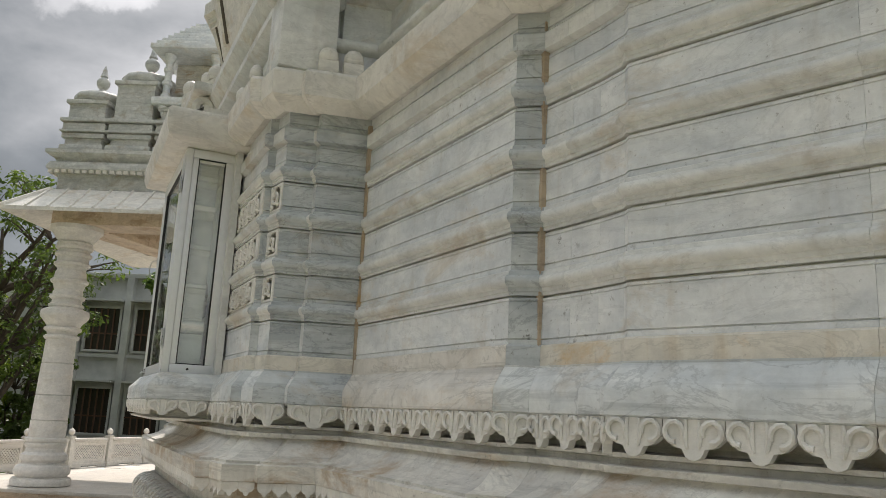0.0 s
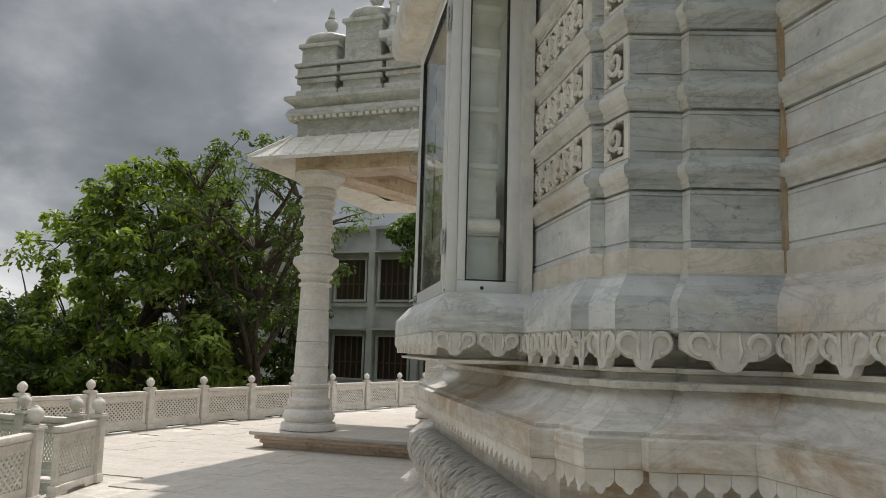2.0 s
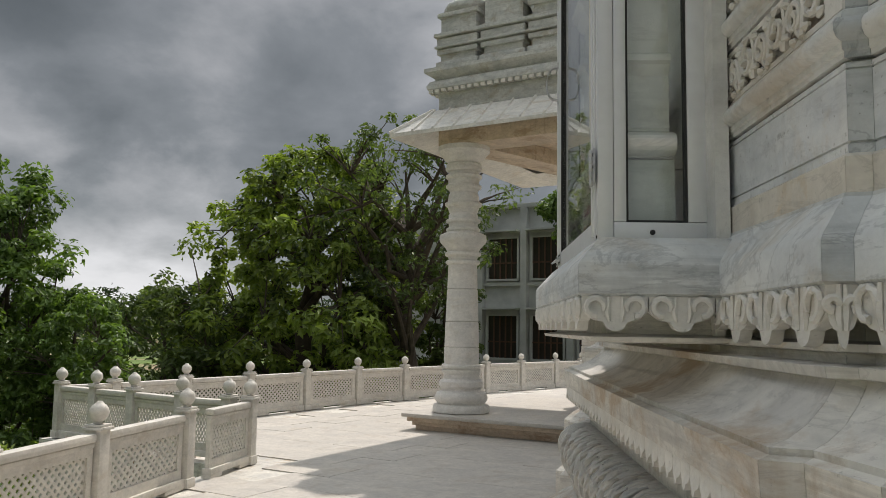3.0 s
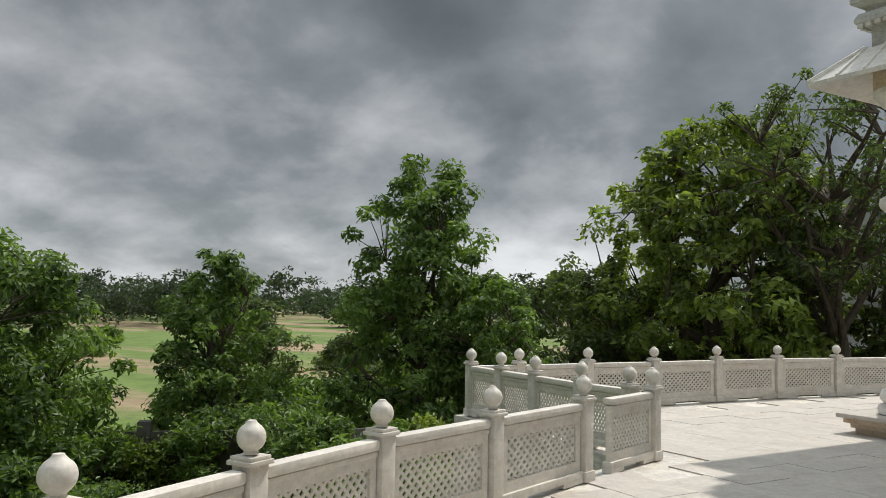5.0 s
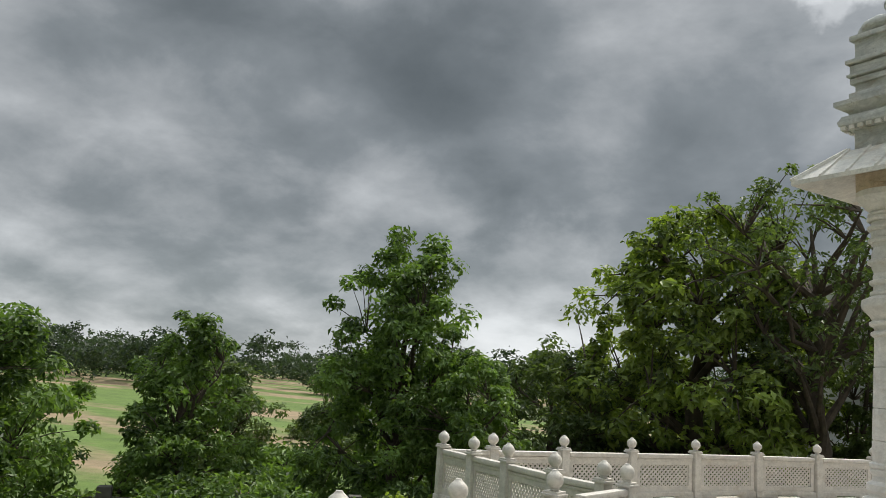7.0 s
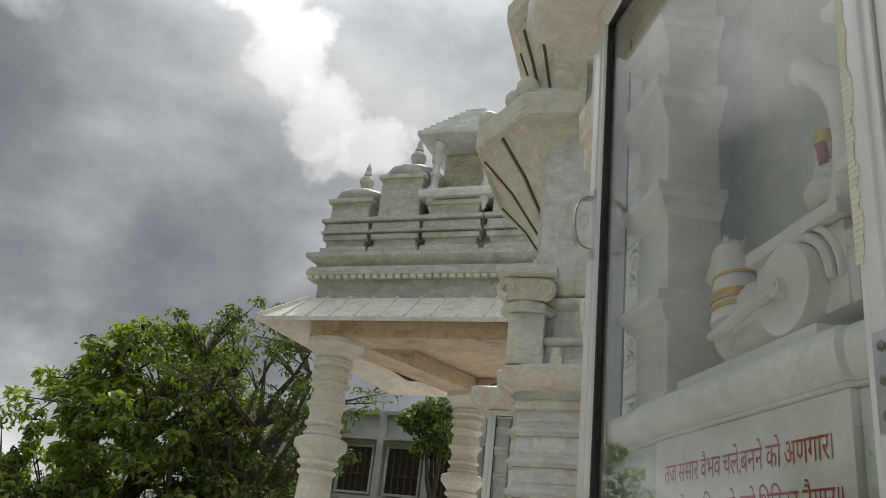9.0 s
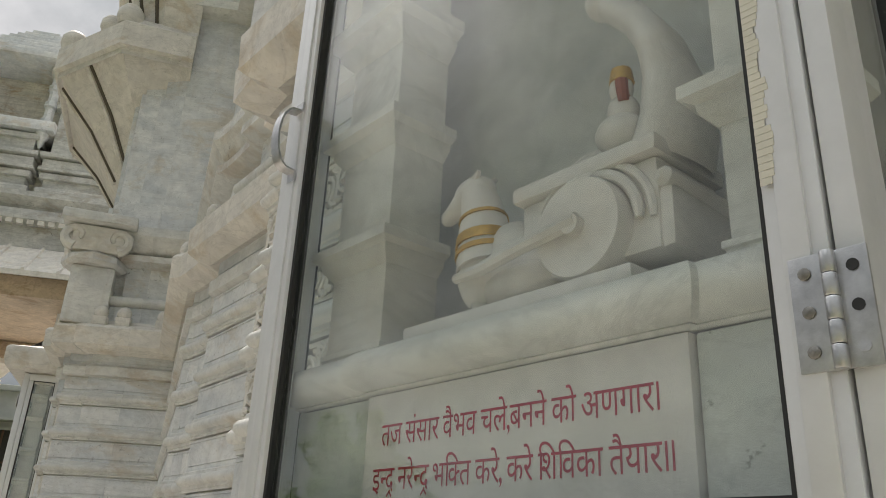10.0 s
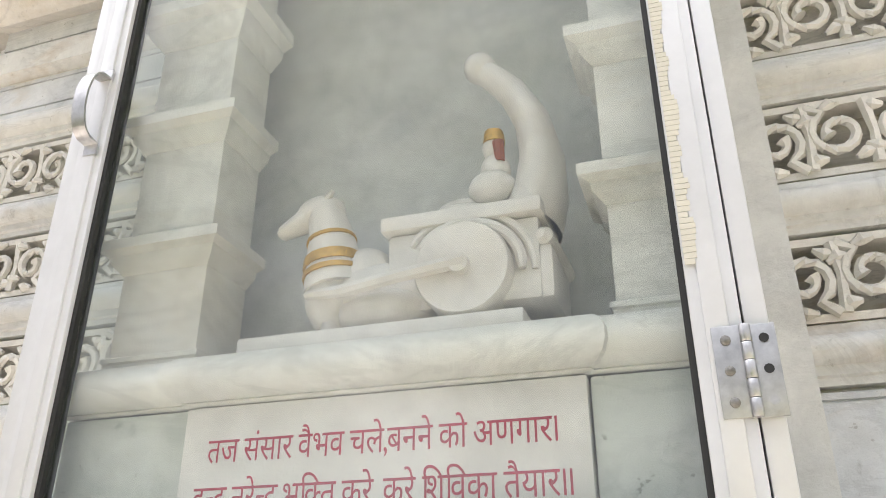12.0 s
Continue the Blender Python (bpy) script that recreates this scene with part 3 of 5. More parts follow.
def fringe(p0, p1, z, depth, unit, relief, thick=0.016):
    """A row of hanging petals along the run p0 to p1, each with a rib and two curls."""
    p0, p1 = Vector((*p0, 0)), Vector((*p1, 0))
    run = p1 - p0
    n = max(1, round(run.length / unit))
    run.normalize()
    out = Vector((-run.y, run.x, 0))
    w = (p1 - p0).length / n
    bm = bmesh.new()
    steps = 16
    for k in range(n):
        o = p0 + run * (w * k)
        cols = []
        for j in range(steps + 1):
            u = j / steps
            s = abs(u - 0.5) * 2
            if s < 0.36:
                f = 1 - 0.16 * (s / 0.36) ** 2
            elif s < 0.5:
                f = 0.74 - 0.1 * (s - 0.36)
            else:
                f = 0.46 + 0.26 * math.cos((s - 0.5) / 0.5 * math.pi / 2)
            p = o + run * (w * (0.01 + 0.98 * u))
            cols.append([bm.verts.new(p + out * a + Vector((0, 0, zz))) for a, zz in ((0, z), (0.004 * (1 - s), z - depth * f), (-thick, z - depth * f), (-thick, z))])
        for a, b in zip(cols, cols[1:]):
            for q in range(4):
                bm.faces.new((a[q], a[(q + 1) % 4], b[(q + 1) % 4], b[q]))
        bm.faces.new(cols[0][::-1])
        bm.faces.new(cols[-1])
        if relief:
            for u in (0.2, 0.8):
                c = o + run * (w * u) + out * 0.004 + Vector((0, 0, z - depth * 0.34))
                r = min(0.2 * w, depth * 0.24)
                pts = [c + run * (r * math.cos(t) * (1 if u < 0.5 else -1)) + Vector((0, 0, r * math.sin(t))) for t in [math.pi * (1.55 - 0.19 * q) for q in range(10)]]
                tube(pts, [0.0058] * 9 + [0.003], 6, bm)
            c = o + run * (w * 0.5) + out * 0.003
            for du in (-0.1, 0.1):
                tube([c + run * (w * du) + Vector((0, 0, z - 0.004)), c + run * (w * du * 1.2) + Vector((0, 0, z - depth * 0.5)), c + run * (w * du * 0.9) + Vector((0, 0, z - depth * 0.74))], [0.003, 0.0055, 0.003], 5, bm)
    bmesh.ops.recalc_face_normals(bm, faces=bm.faces)
    return bm


def fringes(line, owner):
    a, b = offset_points(line, 0.052), offset_points(line, 0.158)
    for i in range(len(line) - 1):
        if (a[i + 1] - a[i]).length > 0.03:
            part("scallop_fringe", fringe(a[i], a[i + 1], 1.592, 0.080, 0.125, True), M_FRINGE, owner)
        if (b[i + 1] - b[i]).length > 0.2:
            part("leaf_carving", torus_leaves(line[i], line[i + 1]), M_LEAFY, owner)
        if (b[i + 1] - b[i]).length > 0.03:
            part("pointed_fringe", fringe(b[i], b[i + 1], 1.338, 0.042, 0.05, False), M_FRINGE, owner)


def torus_leaves(p0, p1, z=1.135, r=0.082, out_by=0.105, unit=0.10):
    """Curling leaves carved round the roll moulding, in relief."""
    p0, p1 = Vector((*p0, 0)), Vector((*p1, 0))
    run = p1 - p0
    n = max(1, round(run.length / unit))
    w = run.length / n
    run.normalize()
    out = Vector((-run.y, run.x, 0))
    bm = bmesh.new()

    def on_roll(s, deg, lift=0.0):
        a = radians(deg)
        return p0 + run * s + out * (out_by + (r + lift) * math.cos(a)) + Vector((0, 0, z + (r + lift) * math.sin(a)))

    for k in range(n):
        s = w * k
        tube([on_roll(s + w * (0.05 + 0.55 * q / 8), -70 + 150 * q / 8) for q in range(9)], [0.006, 0.009, 0.011, 0.012, 0.012, 0.011, 0.009, 0.007, 0.004], 6, bm)
        for deg, side in ((-30, 1), (5, 1), (35, 1), (-10, -1), (25, -1)):
            f = (deg + 70) / 150
            s0 = s + w * (0.05 + 0.55 * f)
            tube([on_roll(s0, deg), on_roll(s0 + side * w * 0.20, deg + 14, 0.003), on_roll(s0 + side * w * 0.30, deg + 32)], [0.005, 0.009, 0.004], 5, bm)
    return bm


def scrollwork(p0, p1, z0, z1, unit=0.064):
    """Pierced scroll carving between two beads: curls on stems, with buds."""
    p0, p1 = Vector((*p0, 0)), Vector((*p1, 0))
    run = p1 - p0
    n = max(1, round(run.length / unit))
    run.normalize()
    out = Vector((-run.y, run.x, 0))
    w, h = (p1 - p0).length / n, z1 - z0
    bm = bmesh.new()
    for k in range(n):
        s = 1 if k % 2 else -1
        c = p0 + run * (w * (k + 0.5)) + out * 0.004
        zc = z0 + h * (0.52 - 0.03 * s)
        r0 = min(w * 0.46, h * 0.36)
        sp = []
        for q in range(17):
            t = q / 16
            an = math.pi * (1.35 - 2.5 * t)
            r = r0 * (1 - 0.66 * t)
            sp.append(c + run * (s * r * math.cos(an)) + Vector((0, 0, zc + s * r * math.sin(an))))
        foot = c + run * (-s * w * 0.45) + Vector((0, 0, z0 + h * (0.5 - 0.5 * s)))
        tube([foot] + sp, [0.007] + [0.0062] * 12 + [0.0055, 0.005, 0.005, 0.007, 0.0095], 6, bm)
        for du, dz, r in ((0.40, 0.40 * s, 0.009), (-0.36, 0.36 * s, 0.008), (0.05, -0.46 * s, 0.008), (0.46, -0.25 * s, 0.009)):
            q = c + run * (w * du) + Vector((0, 0, zc + h * dz))
            tube([q - run * 0.012, q, q + run * 0.010 + Vector((0, 0, 0.006 * s))], [0.003, r, 0.003], 6, bm)
        tube([c + run * (w * 0.48) + Vector((0, 0, z0)), c + run * (w * 0.44) + Vector((0, 0, zc)), c + run * (w * 0.5) + Vector((0, 0, z1))], [0.007, 0.005, 0.007], 5, bm)
    return bm


ROWS = ((1.947, 2.042), (2.114, 2.212), (2.284, 2.387))


def build_wall(line, bay, pierced):
    wall = empty("temple_wall", "grey-white carved marble temple wall with stained horizontal mouldings", "wall", "", "structure")
    for name, mat, prof in COURSES:
        for i in range(len(line) - 1):
            if i == bay and prof[0][1] < 2.5:
                continue
            row = (round(prof[0][1], 3), round(prof[-1][1], 3))
            if i in pierced and row in ROWS:
                a, b = line[i], line[i + 1]
                part("recess_block", sweep_segment(line, i, [(-0.034, row[0]), (-0.034, row[1])], 0.12), M_BASE, wall)
                run = (Vector(b) - Vector(a))
                run_l = run.length
                run.normalize()
                m0, m1 = (0.05, 0.03) if run_l > 0.3 else (0.018, 0.014)
                q0, q1 = Vector(a) + run * m0, Vector(b) - run * m1
                part("pierced_scroll", scrollwork(q0, q1, row[0] + 0.008, row[1] - 0.008), M_FRINGE, wall)
                for s0, s1 in ((Vector(a), q0), (q1, Vector(b))):
                    part("panel_edge", sweep_segment([tuple(s0), tuple(s1)], 0, [(0.004, row[0]), (0.004, row[1])], 0.1, 0.0), M_FRINGE, wall)
                for zz in (row[0], row[1] - 0.009):
                    part("panel_edge", sweep_segment([tuple(q0), tuple(q1)], 0, [(0.004, zz), (0.004, zz + 0.009)], 0.1, 0.0), M_FRINGE, wall)
            else:
                # segment 7, a corner return, takes the same shade-greyed colour
                mat_ = M_SHADE_GREY if (line is WALL and i == 7) else stone_of(line, i, name, mat)
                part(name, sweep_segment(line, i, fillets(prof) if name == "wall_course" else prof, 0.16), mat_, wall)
    base = empty("temple_base", "stained marble temple base with scalloped and sloping mouldings", "base", "", "structure")
    lay(BASE_COURSES, line, base)
    fringes(line, base)
    return wall


k0 = LINE_UP.index((1.842, 8.085))
n_w = 2 * len(LINE_UP) - 1
build_wall(WALL, len(LINE_UP) - 1, {k0, k0 - 2, n_w - 1 - k0, n_w + 1 - k0})
build_wall(BAY2, 7, {6, 4, 8, 10})

# mortar fillets, rusty with water, down the inner corners
wall_joint = empty("corner_joint", "rust-stained mortar joints down the inner corners", "mortar joint", "", "structure")
for x, y in ((2.176, 7.884), (2.306, 6.868), (2.176, 2 * MID_Y - 7.884)):
    bm = bmesh.new()
    for k in range(22):
        zz = 1.71 + k * 0.042
        w = 0.006 + 0.005 * noise.noise((x * 9, y * 3, zz * 8))
        add_box(bm, x - w, x + w, y - w, y + w, zz, zz + 0.0425)
    part("mortar", bm, M_RUST, wall_joint)

# ---- corbelled base below each show case ----
CORBEL = [(2.0, 8.49), (1.60, 8.49), (1.60, 2 * MID_Y - 8.49), (2.0, 2 * MID_Y - 8.49)]


def corbel(line):
    c = empty("niche_corbel", "bevelled marble corbel with a scalloped fringe under the display case", "corbel", "", "structure")
    for i in range(3):
        part("band_block", sweep_segment(line, i, [(0.036, 1.578), (0.056, 1.592), (0.056, 1.640), (0.052, 1.648), (0.012, 1.692), (0.0, 1.694)], 0.10), M_BAND, c)
        part("under_slab", sweep_segment(line, i, [(0.0, 1.508), (0.030, 1.511), (0.034, 1.518), (0.0, 1.524), (0.0, 1.578)], 0.10), M_BASE, c)
        a = offset_points(line, 0.049)
        part("scallop_fringe", fringe(a[i], a[i + 1], 1.590, 0.062, 0.115, True), M_FRINGE, c)
    return c


corbel(CORBEL)
corbel([tuple((T2 @ Vector((x, y, 0))).xy) for x, y in CORBEL])
part("niche_ledge", box(1.605, 1.84, 8.495, 2 * MID_Y - 8.495, 1.52, 1.690), M_BASE)
tagged(bpy.data.objects["niche_ledge"], "solid marble ledge that carries the niche", "ledge", "", "structure")

# ---- eave over the wall, following the plan, and the storey above ----
EAVE = [(-0.02, 2.672), (0.03, 2.650), (0.085, 2.672), (0.105, 2.688), (0.110, 2.775), (0.098, 2.790), (0.03, 2.815), (0.02, 2.835)]
NICHE_EAVE = [(-0.1, 2.648), (0.075, 2.642), (0.098, 2.650), (0.112, 2.690), (0.112, 2.752), (0.10, 2.768), (0.0, 2.795), (-0.1, 2.84)]
NICHE_LINE = [(2.0, 8.535), (1.605, 8.535), (1.605, 2 * MID_Y - 8.535), (2.0, 2 * MID_Y - 8.535)]


def build_eave(line, niche_line):
    eave = empty("eave", "weathered marble eave with a drip edge above the wall", "eave", "", "structure")
    for i in range(len(line) - 1):
        part("eave_block", sweep_segment(line, i, EAVE, 0.2), M_EAVE, eave)
    for i in range(3):
        part("canopy_block", sweep_segment(niche_line, i, NICHE_EAVE, 0.04), M_EAVE, eave)
    ledge = offset_points(line, 0.06)
    # rounded merlons along the eave's edge at the corners
    for i in range(len(line) - 1):
        a, b = ledge[i], ledge[i + 1]
        if 0.05 < (b - a).length < 0.6:
            run = (b - a).normalized()
            yaw = math.degrees(math.atan2(run.y, run.x))
            for f in ((0.25, 0.75) if (b - a).length > 0.15 else (0.5,)):
                p = a.lerp(b, f)
                bm = bmesh.new()
                add_box(bm, -0.038, 0.038, -0.022, 0.022, 0.0, 0.05, 0.006)
                lathe([(0.032, 0.05), (0.038, 0.062), (0.036, 0.085), (0.020, 0.104), (0.004, 0.110)], 12, bm, squash=(1, 0.7))
                part("merlon", bm, M_EAVE, eave, m=pose(p.x, p.y, 2.795, 0, 0, yaw))
    return eave


def build_upper(line):
    upper = empty("upper_wall", "marble upper storey with moulded courses under a coved eave", "wall", "", "structure")
    inner = [tuple(p) for p in offset_points(line, -0.05)]
    ups = [("wall_course", M_WALL, [(0.02, 2.80), (0.02, 2.93)]), ("bead_moulding", M_BEAD, [(0.0, 2.93)] + bead(2.96, 0.028, 0.02) + [(0.0, 2.99)]),
           ("wall_course", M_WALL, [(-0.03, 2.99), (-0.03, 3.17)]), ("bead_moulding", M_BEAD, [(0.0, 3.17), (0.05, 3.19), (0.05, 3.225), (0.0, 3.24)]),
           ("capital_block", M_BEAD, [(0.0, 3.24), (0.03, 3.26), (0.085, 3.33), (0.085, 3.38), (0.02, 3.40)]), ("wall_course", M_WALL, [(0.0, 3.40), (0.0, 3.56)]), ("wall_course", M_WALL, [(-0.02, 3.56), (-0.02, 4.3)]), ("wall_course", M_WALL, [(-0.04, 4.30), (-0.04, 4.9)]), ("bead_moulding", M_BEAD, [(0.0, 4.90), (0.06, 4.93), (0.06, 4.99), (0.0, 5.02)]), ("wall_course", M_WALL, [(-0.04, 5.02), (-0.04, 5.6)])]
    for name, mat, prof in ups:
        for i in range(len(inner) - 1):
            part(name, sweep_segment(inner, i, prof, 0.14), mat, upper)
    return upper


build_eave(WALL, NICHE_LINE)
build_eave(BAY2, [tuple((T2 @ Vector((x, y, 0))).xy) for x, y in NICHE_LINE])
build_upper(WALL)
build_upper(BAY2)

COVE = [(0.0, 3.50), (0.03, 3.53), (0.05, 3.60), (0.13, 3.95), (0.20, 4.20), (0.215, 4.205), (0.215, 4.245), (0.235, 4.25), (0.235, 4.30), (0.27, 4.33), (0.27, 4.46), (0.24, 4.50), (0.05, 4.60)]
COVE_LINE = [(2.20, 8.00), (2.02, 8.00), (1.90, 8.14), (1.90, 2 * MID_Y - 8.14), (2.02, 2 * MID_Y - 8.00), (2.20, 2 * MID_Y - 8.00)]
SHORT_LINE = [(2.20, 8.40), (2.02, 8.40), (1.90, 8.54), (1.90, 2 * MID_Y - 8.54), (2.02, 2 * MID_Y - 8.40), (2.20, 2 * MID_Y - 8.40)]
WIDE_COVE = [(0.0, 3.86), (0.03, 3.89), (0.06, 3.95), (0.26, 4.25), (0.48, 4.49), (0.50, 4.47), (0.50, 4.51), (0.53, 4.52), (0.53, 4.68), (0.51, 4.70), (0.48, 4.72), (0.46, 4.76), (0.05, 4.86)]
for line, shape, ledge_out, ledge_z in ((COVE_LINE, COVE, 0.2, 4.48), ([tuple((T2 @ Vector((x, y, 0))).xy) for x, y in SHORT_LINE], WIDE_COVE, 0.46, 4.70)):
    cove = empty("coved_eave", "large coved marble eave above the niche bay", "eave", "", "structure")
    for i in range(5):
        part("cove_block", sweep_segment(line, i, shape, 0.25), M_EAVE, cove)
    # raised ribs down the cove, each beside a dark joint
    steps = [(offset_points(line, o + 0.004), z) for o, z in shape[2:5]]
    for i in (1, 2, 3):
        for f in ((0.12, 0.88) if i == 2 else (0.5,)):
            path = [(*pts[i].lerp(pts[i + 1], f), z) for pts, z in steps]
            part("joint", tube(path, [0.011] * 3, 6), M_DARK, cove)
            run = (steps[0][0][i + 1] - steps[0][0][i]).normalized() * 0.034
            part("rib", tube([(p[0] + run.x, p[1] + run.y, p[2]) for p in path], [0.020] * 3, 8), M_EAVE, cove)
    pts = offset_points(line, ledge_out)
    for i, p in enumerate(pts[1:-1]):
        for k, s in ((0, 1.0), (1, 0.85)):
            bm = lathe([(0.07, 0.0), (0.085, 0.05), (0.08, 0.12), (0.05, 0.17), (0.01, 0.19)], 12, squash=(1, 0.8))
            d = (pts[i + 2] - p) if i + 2 < len(pts) - 1 else (pts[i] - p)
            q = p + d.normalized() * (0.02 + 0.17 * k)
            part("merlon", bm, M_EAVE, cove, m=Matrix.Translation((q.x, q.y, ledge_z)) @ Matrix.Diagonal((s, s, s * 0.85, 1)))

# a second, wider coved tier over the turned bay
tier = empty("upper_coved_eave", "upper coved marble eave over the turned bay", "eave", "", "structure")
tier_line = [tuple((T2 @ Vector((x, y, 0))).xy) for x, y in COVE_LINE]
for i in range(5):
    part("cove_block", sweep_segment(tier_line, i, [(o * 1.25 - 0.02, z + 1.08) for o, z in COVE], 0.25), M_EAVE, tier)
ends = [(offset_points(tier_line, o * 1.25 - 0.016), z + 1.08) for o, z in COVE[2:5]]
for i in (1, 2, 3):
    for f in ((0.12, 0.88) if i == 2 else (0.25, 0.75)):
        part("joint", tube([(*pts[i].lerp(pts[i + 1], f), z) for pts, z in ends], [0.012] * 3, 6), M_DARK, tier)

# bracket capitals under the coved eaves, at the bay's front corners
for base_m in (Matrix.Identity(4), T2):
    for yy in (7.98, 2 * MID_Y - 7.98):
        e = empty("bracket_capital", "carved marble bracket capital with curled volutes under the eave", "capital")
        e.matrix_basis = base_m @ pose(1.90, yy, 0, 0, 0, 0)
        part("shaft", box(-0.10, 0.12, -0.10, 0.10, 2.80, 3.12, 0.015), M_BEAD, e)
        part("necking", lathe([(0.15, 3.12), (0.17, 3.14), (0.17, 3.17), (0.14, 3.19)], 8), M_BEAD, e)
        bm = bmesh.new()
        for sx, sy in ((-1, -1), (-1, 1), (1, -1), (1, 1)):
            pts = []
            for q in range(12):
                t = q / 11
                an = math.pi * (-0.5 + 1.7 * t)
                r = 0.062 * (1 - 0.55 * t)
                pts.append((sx * (0.11 + r * math.cos(an)), sy * 0.12, 3.27 + r * math.sin(an)))
            tube(pts, [0.03 - 0.012 * q / 11 for q in range(12)], 7, bm)
        add_box(bm, -0.13, 0.14, -0.13, 0.13, 3.19, 3.34, 0.02)
        part("volute", bm, M_FRINGE, e)
        part("abacus", box(-0.19, 0.19, -0.19, 0.19, 3.345, 3.40, 0.012), M_BEAD, e)

# ---- roof mass added over the temple, out of view, to shade the terrace ----
bm = box(3.1, 9.0, 3.0, 13.0, 3.4, 8.0, 0.1)
add_box(bm, 3.6, 8.5, 5.0, 13.0, 8.0, 12.0, 0.2)
part("temple_roof", bm, M_WALL)
tagged(bpy.data.objects["temple_roof"], "stepped marble roof mass above the eaves, added out of view for shade", "roof", "", "structure")
bm = box(2.75, 9.0, 5.3, 12.4, 0.0, 3.4)
add_box(bm, 3.4, 9.0, 3.0, 5.3, 0.0, 3.4)
add_box(bm, 3.6, 9.0, 12.4, 18.5, 0.0, 4.6)
part("temple_core", bm, M_WALL)
tagged(bpy.data.objects["temple_core"], "plain marble wall core behind the mouldings", "wall", "", "structure")


# ---- glazed show case ----
def prism(x0, x1, outline_yz):
    """A flat bar with mitred ends: the (y, z) outline drawn through from x0 to x1, its edges eased."""
    bm = bmesh.new()
    rings = [[bm.verts.new((x, y, z)) for y, z in outline_yz] for x in (x0, x1)]
    n = len(outline_yz)
    for k in range(n):
        bm.faces.new((rings[0][k], rings[0][(k + 1) % n], rings[1][(k + 1) % n], rings[1][k]))
    bm.faces.new(rings[0][::-1])
    bm.faces.new(rings[1])
    bmesh.ops.recalc_face_normals(bm, faces=bm.faces)
    bmesh.ops.bevel(bm, geom=bm.edges[:], offset=0.0007, segments=1, affect="EDGES")
    return bm


def display_case():
    case = empty("display_case", "aluminium-framed glass display case with a hinged door", "display case", "display cases on the temple wall")
    x, y0, y1, z0, z1, xb = 1.597, 8.56, 9.385, 1.695, 2.781, 1.831
    fx = 0.020      # fixed frame
    for y in (y0, y1 - fx):
        part("corner_bar", box(x, x + 0.034, y, y + fx, z0, z1, 0.002), M_ALU, case)
    part("top_bar", box(x, x + 0.034, y0 + fx + 0.001, y1 - fx - 0.001, z1 - fx, z1, 0.002), M_ALU, case)
    for y in (y0 + 0.002, y1 - 0.030):
        part("side_bar", box(x + 0.035, xb, y, y + 0.028, z0, z0 + 0.042, 0.002), M_ALU, case)
        part("side_bar", box(x + 0.035, xb, y, y + 0.028, z1 - 0.042, z1, 0.002), M_ALU, case)
        part("side_bar", box(x + 0.035, x + 0.062, y, y + 0.028, z0 + 0.043, z1 - 0.043, 0.002), M_ALU, case)
        part("side_bar", box(xb - 0.040, xb, y, y + 0.028, z0 + 0.043, z1 - 0.043, 0.002), M_ALU, case)
        for a in (x + 0.062, xb - 0.045):
            part("gasket", box(a, a + 0.005, y + 0.004, y + 0.024, z0 + 0.043, z1 - 0.043), M_RUBBER, case)
        for a in (z0 + 0.043, z1 - 0.047):
            part("gasket", box(x + 0.067, xb - 0.045, y + 0.004, y + 0.024, a, a + 0.004), M_RUBBER, case)
        g = part("side_pane", box(x + 0.067, xb - 0.045, y + 0.012, y + 0.016, z0 + 0.047, z1 - 0.047), M_GLASS, case)
        g.visible_shadow = False
        part("screw", lathe([(0.006, 0), (0.006, 0.002), (0.003, 0.0035)], 10), M_RUBBER, case, m=pose((x + xb) / 2, y if y < 9 else y + 0.028, z0 + 0.02, 90 if y < 9 else -90, 0, 0))
    door = part("door", bmesh.new(), M_ALU, case)
    dy0, dy1, dz0, dz1, st = y0 + fx + 0.002, y1 - fx - 0.002, z0 + 0.001, z1 - fx - 0.002, 0.042
    xf = x - 0.004
    for a, b, outer, inner in ((dy0, dy0 + st, dy0, dy0 + st), (dy1 - st, dy1, dy1, dy1 - st)):
        bm = prism(xf, xf + 0.030, [(outer, dz0), (inner, dz0 + 0.044), (inner, dz1 - 0.044), (outer, dz1)])
        add_box(bm, xf - 0.0035, xf + 0.004, (a + b) / 2 - 0.010, (a + b) / 2 + 0.010, dz0 + 0.012, dz1 - 0.012, 0.0015)
        part("stile", bm, M_ALU, door)
    for outer, inner in ((dz0, dz0 + 0.044), (dz1, dz1 - 0.044)):
        part("door_rail", prism(xf + 0.0006, xf + 0.029, [(dy0 + 0.0016, outer), (dy1 - 0.0016, outer), (dy1 - st - 0.0012, inner), (dy0 + st + 0.0012, inner)]), M_ALU, door)
    for a in (dy0 + st, dy1 - st - 0.006):
        part("gasket", box(xf + 0.006, xf + 0.024, a, a + 0.006, dz0 + 0.044, dz1 - 0.044), M_RUBBER, door)
    for a in (dz0 + 0.044, dz1 - 0.049):
        part("gasket", box(xf + 0.006, xf + 0.024, dy0 + st + 0.006, dy1 - st - 0.006, a, a + 0.005), M_RUBBER, door)
    g = part("front_pane", box(xf + 0.013, xf + 0.017, dy0 + st + 0.006, dy1 - st - 0.006, dz0 + 0.049, dz1 - 0.049), M_GLASS, door)
    g.visible_shadow = False
    # strap handle
    bm = bmesh.new()
    hy, pts = dy1 - 0.024, []
    for q in range(13):
        t = math.pi * q / 12
        pts.append((xf - 0.004 - 0.034 * math.sin(t) ** 0.6, 2.285 + 0.052 * -math.cos(t)))
